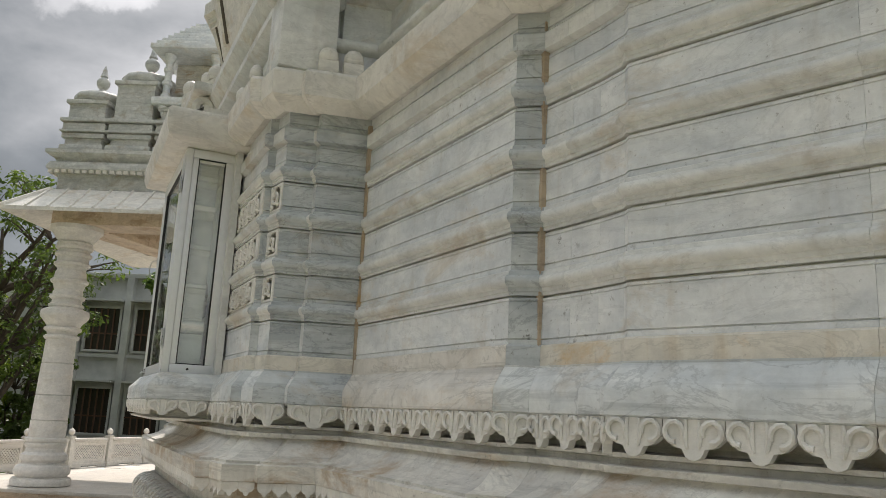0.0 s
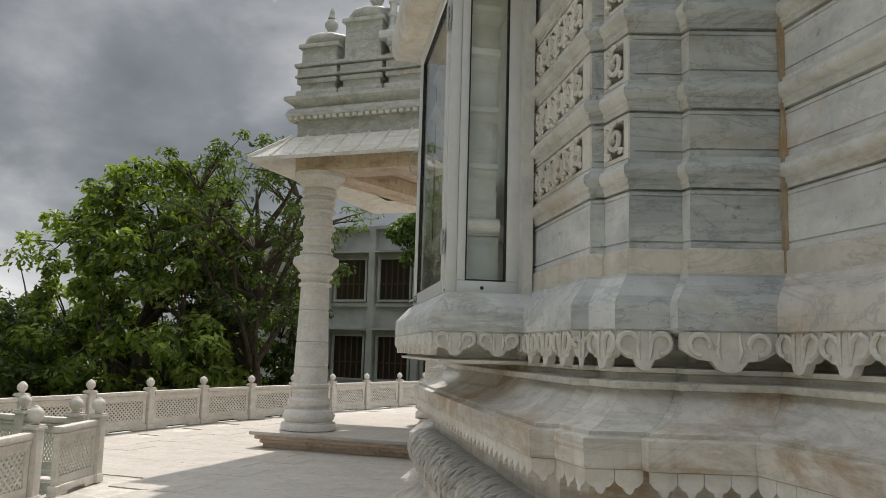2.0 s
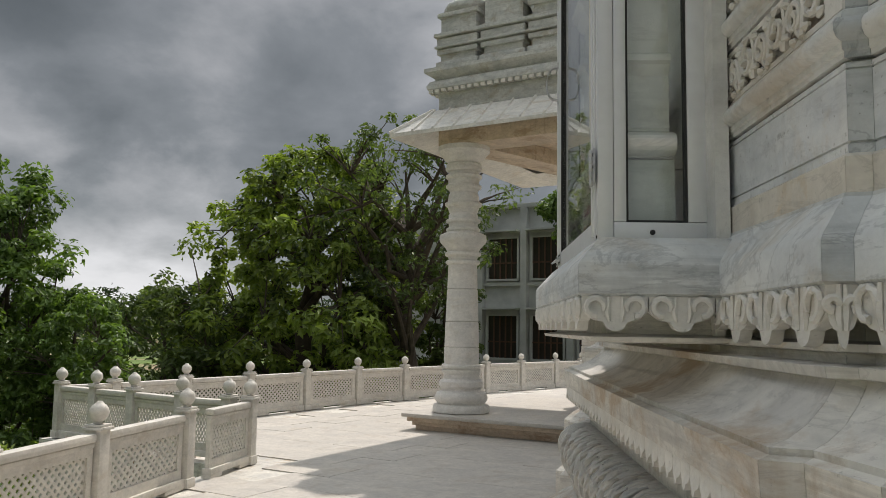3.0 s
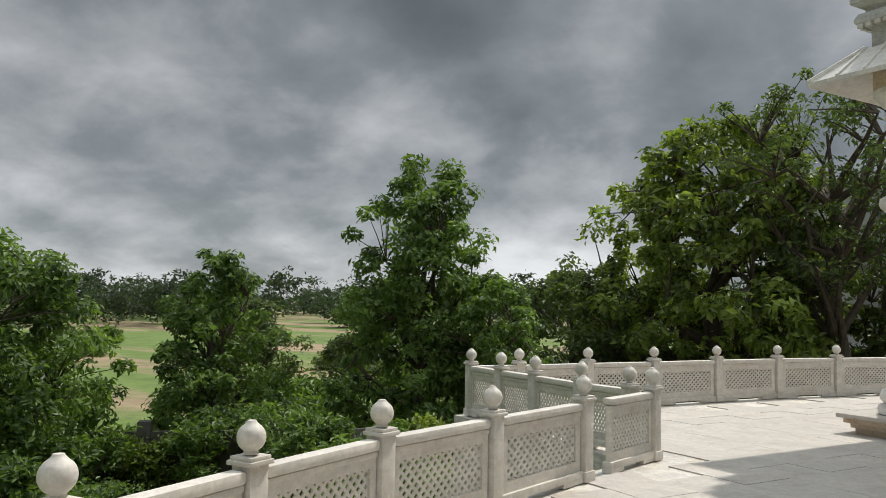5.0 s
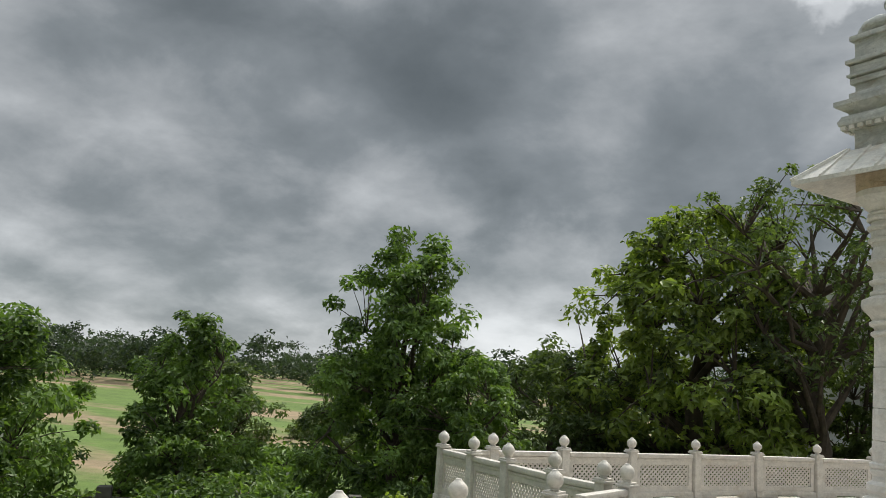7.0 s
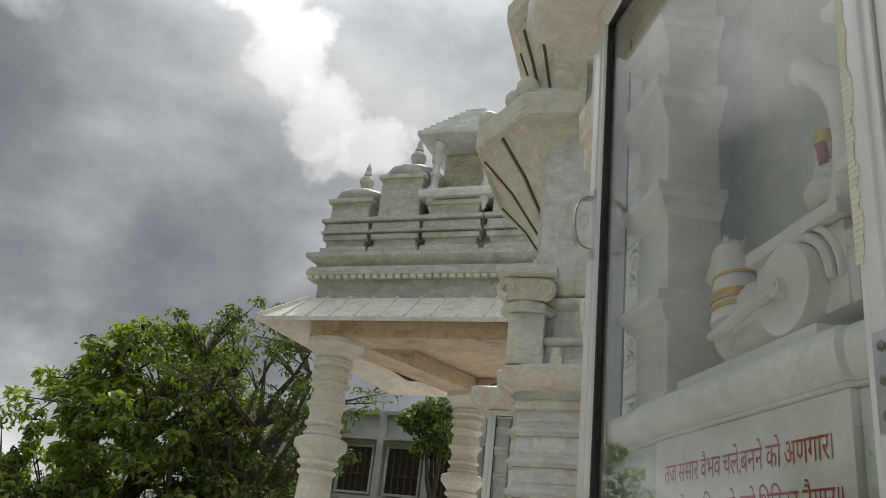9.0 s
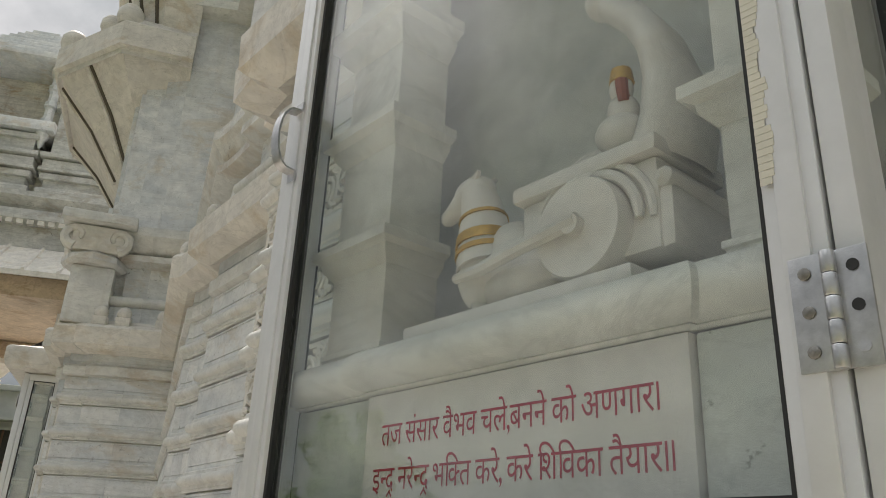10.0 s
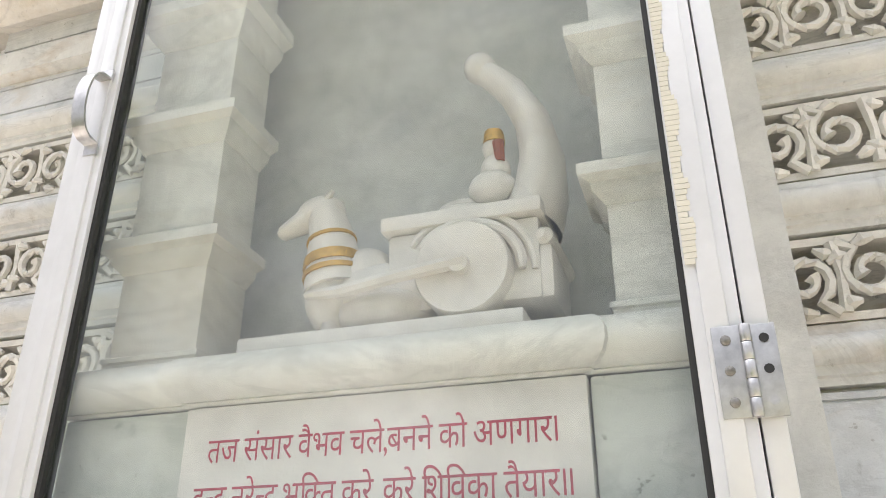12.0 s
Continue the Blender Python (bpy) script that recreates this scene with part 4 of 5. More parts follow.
    pts = [(xf - 0.003, 2.285 - 0.068)] + pts + [(xf - 0.003, 2.285 + 0.068)]
    rows = []
    for i, (a, b) in enumerate(pts):
        d = Vector((pts[min(i + 1, len(pts) - 1)][0] - pts[max(i - 1, 0)][0], pts[min(i + 1, len(pts) - 1)][1] - pts[max(i - 1, 0)][1])).normalized()
        nrm = Vector((-d.y, d.x)) * 0.0016
        rows.append([bm.verts.new((a + s * nrm.x, hy + w, b + s * nrm.y)) for s, w in ((1, -0.010), (1, 0.010), (-1, 0.010), (-1, -0.010))])
    for a, b in zip(rows, rows[1:]):
        for q in range(4):
            bm.faces.new((a[q], a[(q + 1) % 4], b[(q + 1) % 4], b[q]))
    bmesh.ops.recalc_face_normals(bm, faces=bm.faces)
    part("handle", bm, M_STEEL, door, "bent steel strap handle")
    # butt hinge with six screw holes
    for hz in (1.858, 2.60):
        hinge = part("hinge", box(x - 0.0085, x - 0.0055, 8.557, 8.578, hz - 0.040, hz + 0.040, 0.001), M_STEEL, case, "steel butt hinge")
        part("leaf", box(x - 0.0100, x - 0.0076, 8.585, 8.609, hz - 0.040, hz + 0.040, 0.001), M_STEEL, hinge)
        for q in range(5):
            part("knuckle", lathe([(0.0045, 0), (0.005, 0.0008), (0.005, 0.0146), (0.0045, 0.0154)], 10), M_STEEL, hinge, m=Matrix.Translation((x - 0.011, 8.5815, hz - 0.040 + 0.016 * q)))
        for q in (-0.027, 0.0, 0.027):
            part("screw", lathe([(0.0045, 0), (0.0045, 0.001), (0.0025, 0.0022)], 10), M_SCREW, hinge, m=pose(x - 0.0102, 8.598, hz + q, 0, -90, 0))
            part("screw_hole", lathe([(0.0042, 0), (0.0042, 0.0006)], 10), M_RUBBER if q >= 0 else M_STEEL, hinge, m=pose(x - 0.0088, 8.567, hz + q, 0, -90, 0))
    # small sliding latch at the foot of the door
    latch = part("latch", box(x - 0.0075, x - 0.0055, 9.262, 9.384, 1.702, 1.735, 0.001), M_STEEL, case, "small steel sliding latch")
    bm = tube([(x - 0.012, 9.27, 1.7185), (x - 0.012, 9.39, 1.7185)], [0.004, 0.004], 8)
    tube([(x - 0.012, 9.335, 1.7185), (x - 0.026, 9.335, 1.708)], [0.003, 0.003], 6, bm)
    part("bolt", bm, M_STEEL, latch)
    for yy in (9.27, 9.292, 9.352, 9.376):
        for zz in (1.708, 1.729):
            part("screw", lathe([(0.003, 0), (0.003, 0.001), (0.0015, 0.0018)], 8), M_RUBBER, latch, m=pose(x - 0.0076, yy, zz, 0, -90, 0))
    part("corner_screw", lathe([(0.004, 0), (0.004, 0.001), (0.002, 0.002)], 8), M_RUBBER, case, m=pose(x - 0.0002, y0 + 0.011, z0 + 0.010, 0, -90, 0))
    # torn strip of masking tape on the hinge stile
    bm = bmesh.new()
    zz, k = 1.96, 0
    while zz < 2.74:
        w = 0.006 + 0.010 * abs(noise.noise((3.1, zz * 40, 0.4)))
        add_box(bm, xf - 0.0042, xf - 0.0036, dy0 + 0.038 - w, dy0 + 0.040, zz, zz + 0.0055)
        zz += 0.006
    tagged(part("tape_residue", bm, M_TAPE, door), kind="stuff")
    return case


case = display_case()
case.matrix_basis = FIT @ Matrix.Scale(FIT_S, 4)
copy_thing(case, T2 @ FIT)


def niche_masonry():
    e = empty("niche", "carved grey-white marble niche with pilasters and sill", "niche", "", "structure")
    part("back_wall", box(1.83, 1.86, 8.50, 9.45, 1.67, 2.82), M_SLATE, e)
    part("text_slab", box(1.648, 1.829, 8.727, 9.176, 1.694, 1.884, 0.002), M_WHITE, e)
    line = [(1.772, 8.600), (1.654, 8.600), (1.654, 8.722), (1.646, 8.724), (1.646, 9.18), (1.654, 9.182), (1.654, 9.352), (1.772, 9.352)]
    for i in range(len(line) - 1):
        part("sill", sweep_segment(line, i, [(0.0, 1.886), (0.004, 1.888)] + bead(1.916, 0.026, 0.002, 7) + [(0.0, 1.944)], 0.03, 0.0), M_NICHE, e)
    part("sill_bed", box(1.66, 1.829, 8.72, 9.18, 1.886, 1.944), M_NICHE, e)
    for y0, y1 in ((8.605, 8.7195), (9.1805, 9.345)):
        part("sill_end", box(1.66, 1.770, y0, y1, 1.886, 1.944), M_NICHE, e)
    for y0, y1 in ((8.604, 8.725), (9.178, 9.350)):
        part("side_block", box(1.655, 1.775, y0, y1, 1.694, 1.884, 0.004), M_LICHEN, e)
    for y0, y1 in ((8.612, 8.694), (9.195, 9.322)):
        p = part("pilaster", box(1.672, 1.765, y0, y1, 1.945, 2.75, 0.003), M_NICHE, e)
        for z, h, o in ((1.945, 0.018, 0.006), (2.076, 0.046, 0.026), (2.262, 0.050, 0.028), (2.44, 0.07, 0.036), (2.60, 0.06, 0.03)):
            ln = [(1.764, y0), (1.672, y0), (1.672, y1), (1.764, y1)]
            for i in range(3):
                part("collar", sweep_segment(ln, i, [(0.001, z), (0.004, z + 0.004), (o * 0.5, z + h * 0.30), (o * 0.55, z + h * 0.5), (o, z + h * 0.62), (o, z + h * 0.92), (o * 0.8, z + h), (0.001, z + h)], 0.01, 0.0), M_NICHE, p)
    part("lintel", box(1.66, 1.829, 8.575, 9.365, 2.72, 2.80), M_NICHE, e)
    return e


niche = niche_masonry()
niche.matrix_basis = FIT @ Matrix.Scale(FIT_S, 4)
copy_thing(niche, T2 @ FIT)

# ---- chariot statue in the niche: one plain mesh ----
def chariot():
    bm = bmesh.new()
    # slab
    add_box(bm, 1.658, 1.80, 8.788, 9.130, 1.9445, 1.966, 0.004)
    # carriage body, with a moulded lip and a sloping back
    add_box(bm, 1.687, 1.80, 8.772, 8.955, 1.985, 2.085, 0.006)
    add_box(bm, 1.676, 1.805, 8.766, 8.962, 2.086, 2.106, 0.005)
    for o, z in ((0.0, 2.106), (0.012, 2.119)):
        lathe([(0.046 - o, 0.0), (0.050 - o, 0.004), (0.050 - o, 0.009), (0.044 - o, 0.013)], 24, bm, (1.738, 8.868, z), (1.0, 1.05))
    # wheel with a rim, hub and axle boss
    for y, z, r, x0, x1 in ((8.858, 2.024, 0.056, 1.664, 1.785), (8.858, 2.024, 0.0115, 1.653, 1.666)):
        ring0 = [bm.verts.new((x0, y + r * 0.96 * math.cos(2 * math.pi * k / 36), z + r * 0.96 * math.sin(2 * math.pi * k / 36))) for k in range(36)]
        ring1 = [bm.verts.new((x0 + 0.004, y + r * math.cos(2 * math.pi * k / 36), z + r * math.sin(2 * math.pi * k / 36))) for k in range(36)]
        ring2 = [bm.verts.new((x1, y + r * math.cos(2 * math.pi * k / 36), z + r * math.sin(2 * math.pi * k / 36))) for k in range(36)]
        bm.faces.new(ring0)
        bm.faces.new(ring2[::-1])
        for a, b in ((ring0, ring1), (ring1, ring2)):
            for k in range(36):
                bm.faces.new((a[k], a[(k + 1) % 36], b[(k + 1) % 36], b[k]))
    # two mouldings arch over the wheel and curl out behind it
    for r, w, x in ((0.066, 0.0065, 1.682), (0.080, 0.0055, 1.686)):
        arc = [(x, 8.858 - r * math.cos(a), 2.024 + r * 0.94 * math.sin(a)) for a in [radians(v) for v in range(-4, 150, 10)]]
        tube(arc, [w * 0.7] + [w] * (len(arc) - 2) + [w * 0.6], 8, bm)
    add_box(bm, 1.690, 1.80, 8.758, 8.780, 1.985, 2.052, 0.009)
    tube([(1.684, 8.770, 2.060), (1.69, 8.768, 2.060), (1.75, 8.764, 2.056), (1.80, 8.762, 2.054)], [0.005, 0.011, 0.011, 0.011], 12, bm)
    # shaft along the animal
    tube([(1.659, 8.852, 2.028), (1.660, 8.93, 2.020), (1.664, 9.00, 2.012), (1.672, 9.05, 2.015)], [0.009, 0.008, 0.008, 0.006], 8, bm)
    # animal: body, chest, neck, head, muzzle, fore leg
    def egg(c, r, seg=18):
        lathe([(math.sin(a), -math.cos(a)) for a in [radians(v) for v in range(6, 180, 12)]], seg, bm, (0, 0, 0))
        vs = list(bm.verts)[-15 * seg:]
        for v in vs:
            v.co = Vector((c[0] + v.co.x * r[0], c[1] + v.co.y * r[1], c[2] + v.co.z * r[2]))
    egg((1.718, 8.990, 2.020), (0.042, 0.070, 0.046))
    egg((1.722, 8.996, 2.042), (0.040, 0.044, 0.046))
    egg((1.706, 9.030, 2.018), (0.037, 0.036, 0.044))
    egg((1.715, 8.965, 1.996), (0.044, 0.072, 0.029))
    tube([(1.705, 9.028, 2.030), (1.705, 9.035, 2.070), (1.705, 9.040, 2.110), (1.705, 9.050, 2.140)], [0.040, 0.035, 0.028, 0.023], 16, bm)
    egg((1.705, 9.056, 2.142), (0.022, 0.033, 0.023))
    tube([(1.705, 9.064, 2.140), (1.705, 9.088, 2.130), (1.705, 9.110, 2.121), (1.705, 9.115, 2.119)], [0.020, 0.0145, 0.010, 0.005], 12, bm)
    for dx in (-0.012, 0.012):
        tube([(1.705 + dx, 9.044, 2.154), (1.705 + dx * 1.3, 9.034, 2.163)], [0.006, 0.003], 6, bm)
    for dx in (-0.004, 0.026):
        tube([(1.70 + dx, 9.030, 2.0), (1.70 + dx, 9.028, 1.982), (1.70 + dx, 9.026, 1.966)], [0.019, 0.013, 0.014], 10, bm)
    # the tall curled back of the seat
    back = [(8.790, 2.100, 0.036, 0.060), (8.776, 2.140, 0.032, 0.058), (8.771, 2.185, 0.027, 0.050), (8.779, 2.235, 0.0225, 0.038), (8.800, 2.275, 0.019, 0.027), (8.824, 2.300, 0.017, 0.020), (8.838, 2.312, 0.016, 0.017)]
    rings = []
    for q, (y, z, r, deep) in enumerate(back):
        y0, z0 = back[max(q - 1, 0)][:2]
        y1, z1 = back[min(q + 1, len(back) - 1)][:2]
        d = Vector((y1 - y0, z1 - z0)).normalized()
        rings.append([bm.verts.new((1.684 + deep + deep * math.cos(a), y + r * math.sin(a) * -d.y, z + r * math.sin(a) * d.x)) for a in [2 * math.pi * k / 20 for k in range(20)]])
    for p, q in zip(rings, rings[1:]):
        for k in range(20):
            bm.faces.new((p[k], p[(k + 1) % 20], q[(k + 1) % 20], q[k]))
    egg((1.70, 8.840, 2.316), (0.021, 0.021, 0.021), 14)
    # seated figure, as plain rounded shapes
    egg((1.71, 8.830, 2.140), (0.024, 0.030, 0.024))
    egg((1.712, 8.826, 2.165), (0.018, 0.019, 0.024))
    egg((1.712, 8.828, 2.198), (0.013, 0.014, 0.018))
    for f in bm.faces:
        f.smooth = len(f.verts) == 4 and f.calc_area() < 0.0012
    # gilded collars and cap
    tube([(1.705, 9.0335, 2.060), (1.705, 9.0355, 2.074)], [0.0385, 0.0362], 18, bm, 1)
    tube([(1.705, 9.0315, 2.047), (1.705, 9.0325, 2.054)], [0.0400, 0.0390], 18, bm, 1)
    tube([(1.705, 9.0385, 2.096), (1.705, 9.0395, 2.101)], [0.0322, 0.0312], 18, bm, 1)
    tube([(1.712, 8.827, 2.205), (1.712, 8.827, 2.222)], [0.0145, 0.012], 10, bm, 1)
    tube([(1.708, 8.820, 2.180), (1.706, 8.816, 2.160)], [0.008, 0.006], 8, bm, 2)
    tube([(1.700, 8.819, 2.200), (1.700, 8.817, 2.172)], [0.0075, 0.006], 8, bm, 2)
    ob = part("chariot_statue", bm, [M_WHITE, M_GOLD, M_RUSSET])
    ob.matrix_basis = FIT @ Matrix.Scale(FIT_S, 4)
    return tagged(ob, "white marble chariot statue with gilded collars on a slab", "statue")


chariot()

# ---- red lettering on the slab, set letter by letter so that the joined letters close up ----
def glyph(body):
    cu = bpy.data.curves.new("lettering", "FONT")
    cu.body, cu.size = body, 1.0
    ob = new("lettering", cu)
    me = bpy.data.meshes.new_from_object(ob.evaluated_get(bpy.context.evaluated_depsgraph_get()))
    bpy.data.objects.remove(ob)
    bm = bmesh.new()
    bm.from_mesh(me)
    bpy.data.meshes.remove(me)
    return bm


def reach(bm):
    xs = [v.co.x for v in bm.verts]
    return min(xs), max(xs)


def line_of(tokens, width, z):
    """Tokens: letters, or (letters, kind) where kind 'half' drops the stem and 'ra' adds the stroke below."""
    out, pen = bmesh.new(), 0.0
    for tok in tokens:
        text, kind = tok if isinstance(tok, tuple) else (tok, "")
        if text in " .":
            pen += 0.22 if text == " " else 0.1
            continue
        bm = glyph(text)
        lo, hi = reach(bm)
        if kind == "half":
            cut = lo + (hi - lo) * (0.80 if text == "\u0915" else 0.64)
            bmesh.ops.bisect_plane(bm, geom=bm.verts[:] + bm.edges[:] + bm.faces[:], plane_co=(cut, 0, 0), plane_no=(1, 0, 0), clear_outer=True)
            hi = cut
        if kind == "ra":
            x, y = lo + (hi - lo) * 0.5, -0.02
            for a, b in (((x + 0.04, y + 0.02), (x - 0.16, y - 0.17)), ((x, y - 0.02), (x + 0.15, y - 0.17))):
                d = (Vector(b) - Vector(a)).normalized()
                n = Vector((-d.y, d.x)) * 0.032
                bm.faces.new([bm.verts.new((*(Vector(p) + s * n), 0)) for p, s in ((a, 1), (b, 1), (b, -1), (a, -1))])
        for v in bm.verts:
            v.co.x += pen - lo
        pen += 0.17 if text == "\u093f" else hi - lo - 0.012
        me = bpy.data.meshes.new("glyph")
        bm.to_mesh(me)
        bm.free()
        out.from_mesh(me)
        bpy.data.meshes.remove(me)
    lo, hi = reach(out)
    f, mid = width / (hi - lo), (lo + hi) / 2
    for v in out.verts:
        v.co = Vector((1.6474, 8.9505 - (v.co.x - mid) * f, z + v.co.y * 0.0385))
    ob = part("lettering", out, M_RED)
    ob.matrix_basis = FIT @ Matrix.Scale(FIT_S, 4)
    tagged(ob, "red painted Devanagari line on the white slab", "lettering")


line_of(["तज", " ", "संसार", " ", "वैभव", " ", "चले", ",", "बनने", " ", "को", " ", "अणगार", ".", "।"], 0.385, 1.822)
line_of(["इ", ("न", "half"), ("द", "ra"), " ", "नरे", ("न", "half"), ("द", "ra"), " ", "भ", "\u093f", ("क", "half"), "त", " ", "करे", ",", " ", "करे", " ", "\u093f", "श", "\u093f", "व", "का", " ", "तैयार", ".", "॥"], 0.408, 1.772)

# ---- porch ----
PH = radians(28)
U, E = Vector((math.sin(PH), math.cos(PH), 0)), Vector((math.cos(PH), -math.sin(PH), 0))
COL1 = Vector((1.15, 19.4, 0))
PM = Matrix(((E.x, U.x, 0, COL1.x), (E.y, U.y, 0, COL1.y), (0, 0, 1, 0), (0, 0, 0, 1)))
porch = empty("porch", "white marble porch with a ribbed eave and stepped roof", "porch", "", "structure")
porch.matrix_basis = PM
W, D = 4.5, 3.2
part("step", box(-0.50, W, -0.50, D + 0.5, 0.0, 0.07, 0.01), M_SOFFIT, porch)
part("step", box(-0.54, W, -0.54, D + 0.54, 0.071, 0.13, 0.01), M_SOFFIT, porch)
part("step", box(-0.60, W, -0.60, D + 0.60, 0.131, 0.195, 0.015), M_SOFFIT, porch)
part("platform", box(-0.66, W, -0.66, D + 0.66, 0.196, 0.25, 0.012), M_FLOOR, porch)
COLUMN = [(0.42, 0.25), (0.42, 0.37), (0.36, 0.39), (0.40, 0.43), (0.41, 0.48), (0.38, 0.55), (0.31, 0.58), (0.30, 0.61), (0.34, 0.65), (0.34, 0.72), (0.28, 0.76), (0.27, 0.82), (0.30, 0.86), (0.30, 0.89), (0.265, 0.92), (0.270, 1.23), (0.251, 1.24), (0.267, 1.25), (0.256, 1.62), (0.237, 1.63), (0.254, 1.64), (0.238, 2.12), (0.219, 2.13), (0.235, 2.14), (0.222, 2.60), (0.24, 2.64), (0.24, 2.70), (0.27, 2.76), (0.36, 2.86), (0.37, 2.90), (0.36, 2.97), (0.25, 3.02), (0.225, 3.06), (0.23, 3.28), (0.215, 3.31), (0.24, 3.38), (0.25, 3.48), (0.235, 3.60), (0.215, 3.64), (0.235, 3.70), (0.245, 3.84), (0.24, 3.96), (0.225, 4.0), (0.27, 4.04), (0.28, 4.08), (0.25, 4.11), (0.31, 4.16), (0.33, 4.20), (0.36, 4.24), (0.41, 4.29), (0.41, 4.36)]
for x, y in ((0, 0), (0.94, 3.45), (3.9, 0), (3.9, 3.45)):
    col = part("column", lathe(COLUMN[1:], 36), M_PALE, porch, m=Matrix.Translation((x, y, 0)))
    for z in (0.95, 2.55, 2.68, 3.06, 3.20, 3.46, 3.74, 3.90, 4.02):
        r = float(np.interp(z, [c[1] for c in COLUMN[1:]], [c[0] for c in COLUMN[1:]]))
        part("ring", lathe([(r - 0.01, z - 0.045), (r + 0.020, z - 0.042), (r + 0.042, z - 0.020), (r + 0.042, z + 0.012), (r + 0.010, z + 0.030), (r - 0.01, z + 0.034)], 32), M_PALE, col)
    part("foot_ring", lathe([(0.39, 0.25), (0.43, 0.262), (0.435, 0.33), (0.42, 0.366), (0.38, 0.372)], 36), M_PALE, col)
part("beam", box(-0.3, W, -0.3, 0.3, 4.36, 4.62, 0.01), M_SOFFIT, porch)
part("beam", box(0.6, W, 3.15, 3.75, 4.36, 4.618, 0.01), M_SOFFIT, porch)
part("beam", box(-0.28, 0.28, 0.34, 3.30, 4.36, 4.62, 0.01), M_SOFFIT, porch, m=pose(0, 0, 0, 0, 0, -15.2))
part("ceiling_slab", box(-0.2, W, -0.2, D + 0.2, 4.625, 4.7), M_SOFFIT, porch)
bm = bmesh.new()
a, b2 = 0.85, 0.36
ring = [[(-a, -a, 4.44), (W, -a, 4.44), (W, D + a, 4.44), (-a, D + a, 4.44)], [(-a, -a, 4.50), (W, -a, 4.50), (W, D + a, 4.50), (-a, D + a, 4.50)], [(-b2, -b2, 4.92), (W, -b2, 4.92), (W, D + b2, 4.92), (-b2, D + b2, 4.92)], [(-0.31, -0.31, 4.6), (W, -0.31, 4.6), (W, D + 0.31, 4.6), (-0.31, D + 0.31, 4.6)]]
vv = [[bm.verts.new(p) for p in r] for r in ring]
for i, j in ((0, 1), (1, 2), (3, 0)):
    for k in (0, 2, 3):
        bm.faces.new((vv[i][k], vv[i][(k + 1) % 4], vv[j][(k + 1) % 4], vv[j][k]))
bmesh.ops.recalc_face_normals(bm, faces=bm.faces)
part("sloping_eave", bm, M_EAVE, porch)
for k in range(15):
    x = -0.80 + 0.36 * k
    run = Vector((0, 0.49, 0.42))
    bm = bmesh.new()
    x2 = max(x, -b2) if k < 2 else x
    vs = []
    for p, dx in ((Vector((x, -a, 4.50)), 0.022), (Vector((x2 + 0.02, -b2, 4.92)), 0.022)):
        for sx, up in ((-1, 0.0), (-0.6, 0.03), (0.6, 0.03), (1, 0.0)):
            vs.append(bm.verts.new(p + Vector((sx * dx, -0.02 * up, up))))
    for q in range(3):
        bm.faces.new((vs[q], vs[q + 1], vs[q + 5], vs[q + 4]))
    bm.faces.new(vs[:4])
    bm.faces.new(vs[4:][::-1])
    part("eave_rib", bm, M_EAVE, porch)
part("hip_rib", tube([(-a, -a, 4.51), (-b2, -b2, 4.93)], [0.03, 0.03], 8), M_EAVE, porch)


def roof_course(name, o, prof):
    line = [(-o, D + o), (-o, -o), (W + 1.2, -o)]
    # outside lies to the right of this run, so the profile is mirrored through the offset's sign
    for i in range(2):
        p = [(-d, z) for d, z in prof]
        part(name, sweep_segment(line, i, p, -0.5, 0.0), M_ROOF, porch)


roof_course("roof_neck", 0.30, [(0.0, 4.88), (0.0, 5.20)])
roof_course("dentil_slab", 0.36, [(0.0, 5.20), (0.08, 5.25), (0.09, 5.30), (0.05, 5.38), (0.0, 5.40)])
roof_course("roof_ledge", 0.34, [(0.0, 5.40), (0.02, 5.44), (0.12, 5.50), (0.14, 5.52), (0.14, 5.58), (0.0, 5.62)])
dent = box(-0.035, 0.035, -0.03, 0.03, -0.055, 0.0)
dme = bpy.data.meshes.new("dentil")
dent.to_mesh(dme)
dent.free()
dme.materials.append(M_EAVE)
for k in range(48):
    share("dentil", dme, porch, Matrix.Translation((-0.38 + 0.115 * k, -0.40, 5.245)))
for k in range(34):
    share("dentil", dme, porch, pose(-0.40, -0.30 + 0.115 * k, 5.245, 0, 0, 90))


def roof_block(x0, x1, y0, y1, zt):
    """A moulded roof block with a bell shape below and a slab on top."""
    cx, cy = (x0 + x1) / 2, (y0 + y1) / 2
    bm = bmesh.new()
    for o, z0, z1 in ((0.06, 5.62, 5.70), (-0.02, 5.70, 5.82), (0.05, 5.82, 5.90), (0.08, 5.92, 5.96), (0.05, 5.96, 6.08), (0.09, 6.10, 6.16)):
        add_box(bm, x0 - o, x1 + o, y0 - o, y1 + o, z0, z1, 0.014)
    add_box(bm, x0, x1, y0, y1, 5.62, zt - 0.06)
    add_box(bm, x0 - 0.05, x1 + 0.05, y0 - 0.05, y1 + 0.05, zt - 0.07, zt, 0.012)
    part("roof_block", bm, M_ROOF, porch)


part("roof_core", box(-0.10, W + 1, -0.10, D + 0.1, 5.60, 6.30), M_BASE, porch)
for k, (x0, x1, zt) in enumerate(((-0.28, 0.34, 6.50), (0.50, 1.14, 6.86), (1.30, 2.05, 6.40), (2.25, 2.95, 6.86), (3.15, 3.9, 6.86), (4.1, 5.0, 6.86))):
    roof_block(x0, x1, -0.30, 0.40, zt)
for y0, y1 in ((0.75, 1.55), (1.8, 2.6), (2.85, 3.5)):
    roof_block(-0.28, 0.30, y0, y1, 6.50)


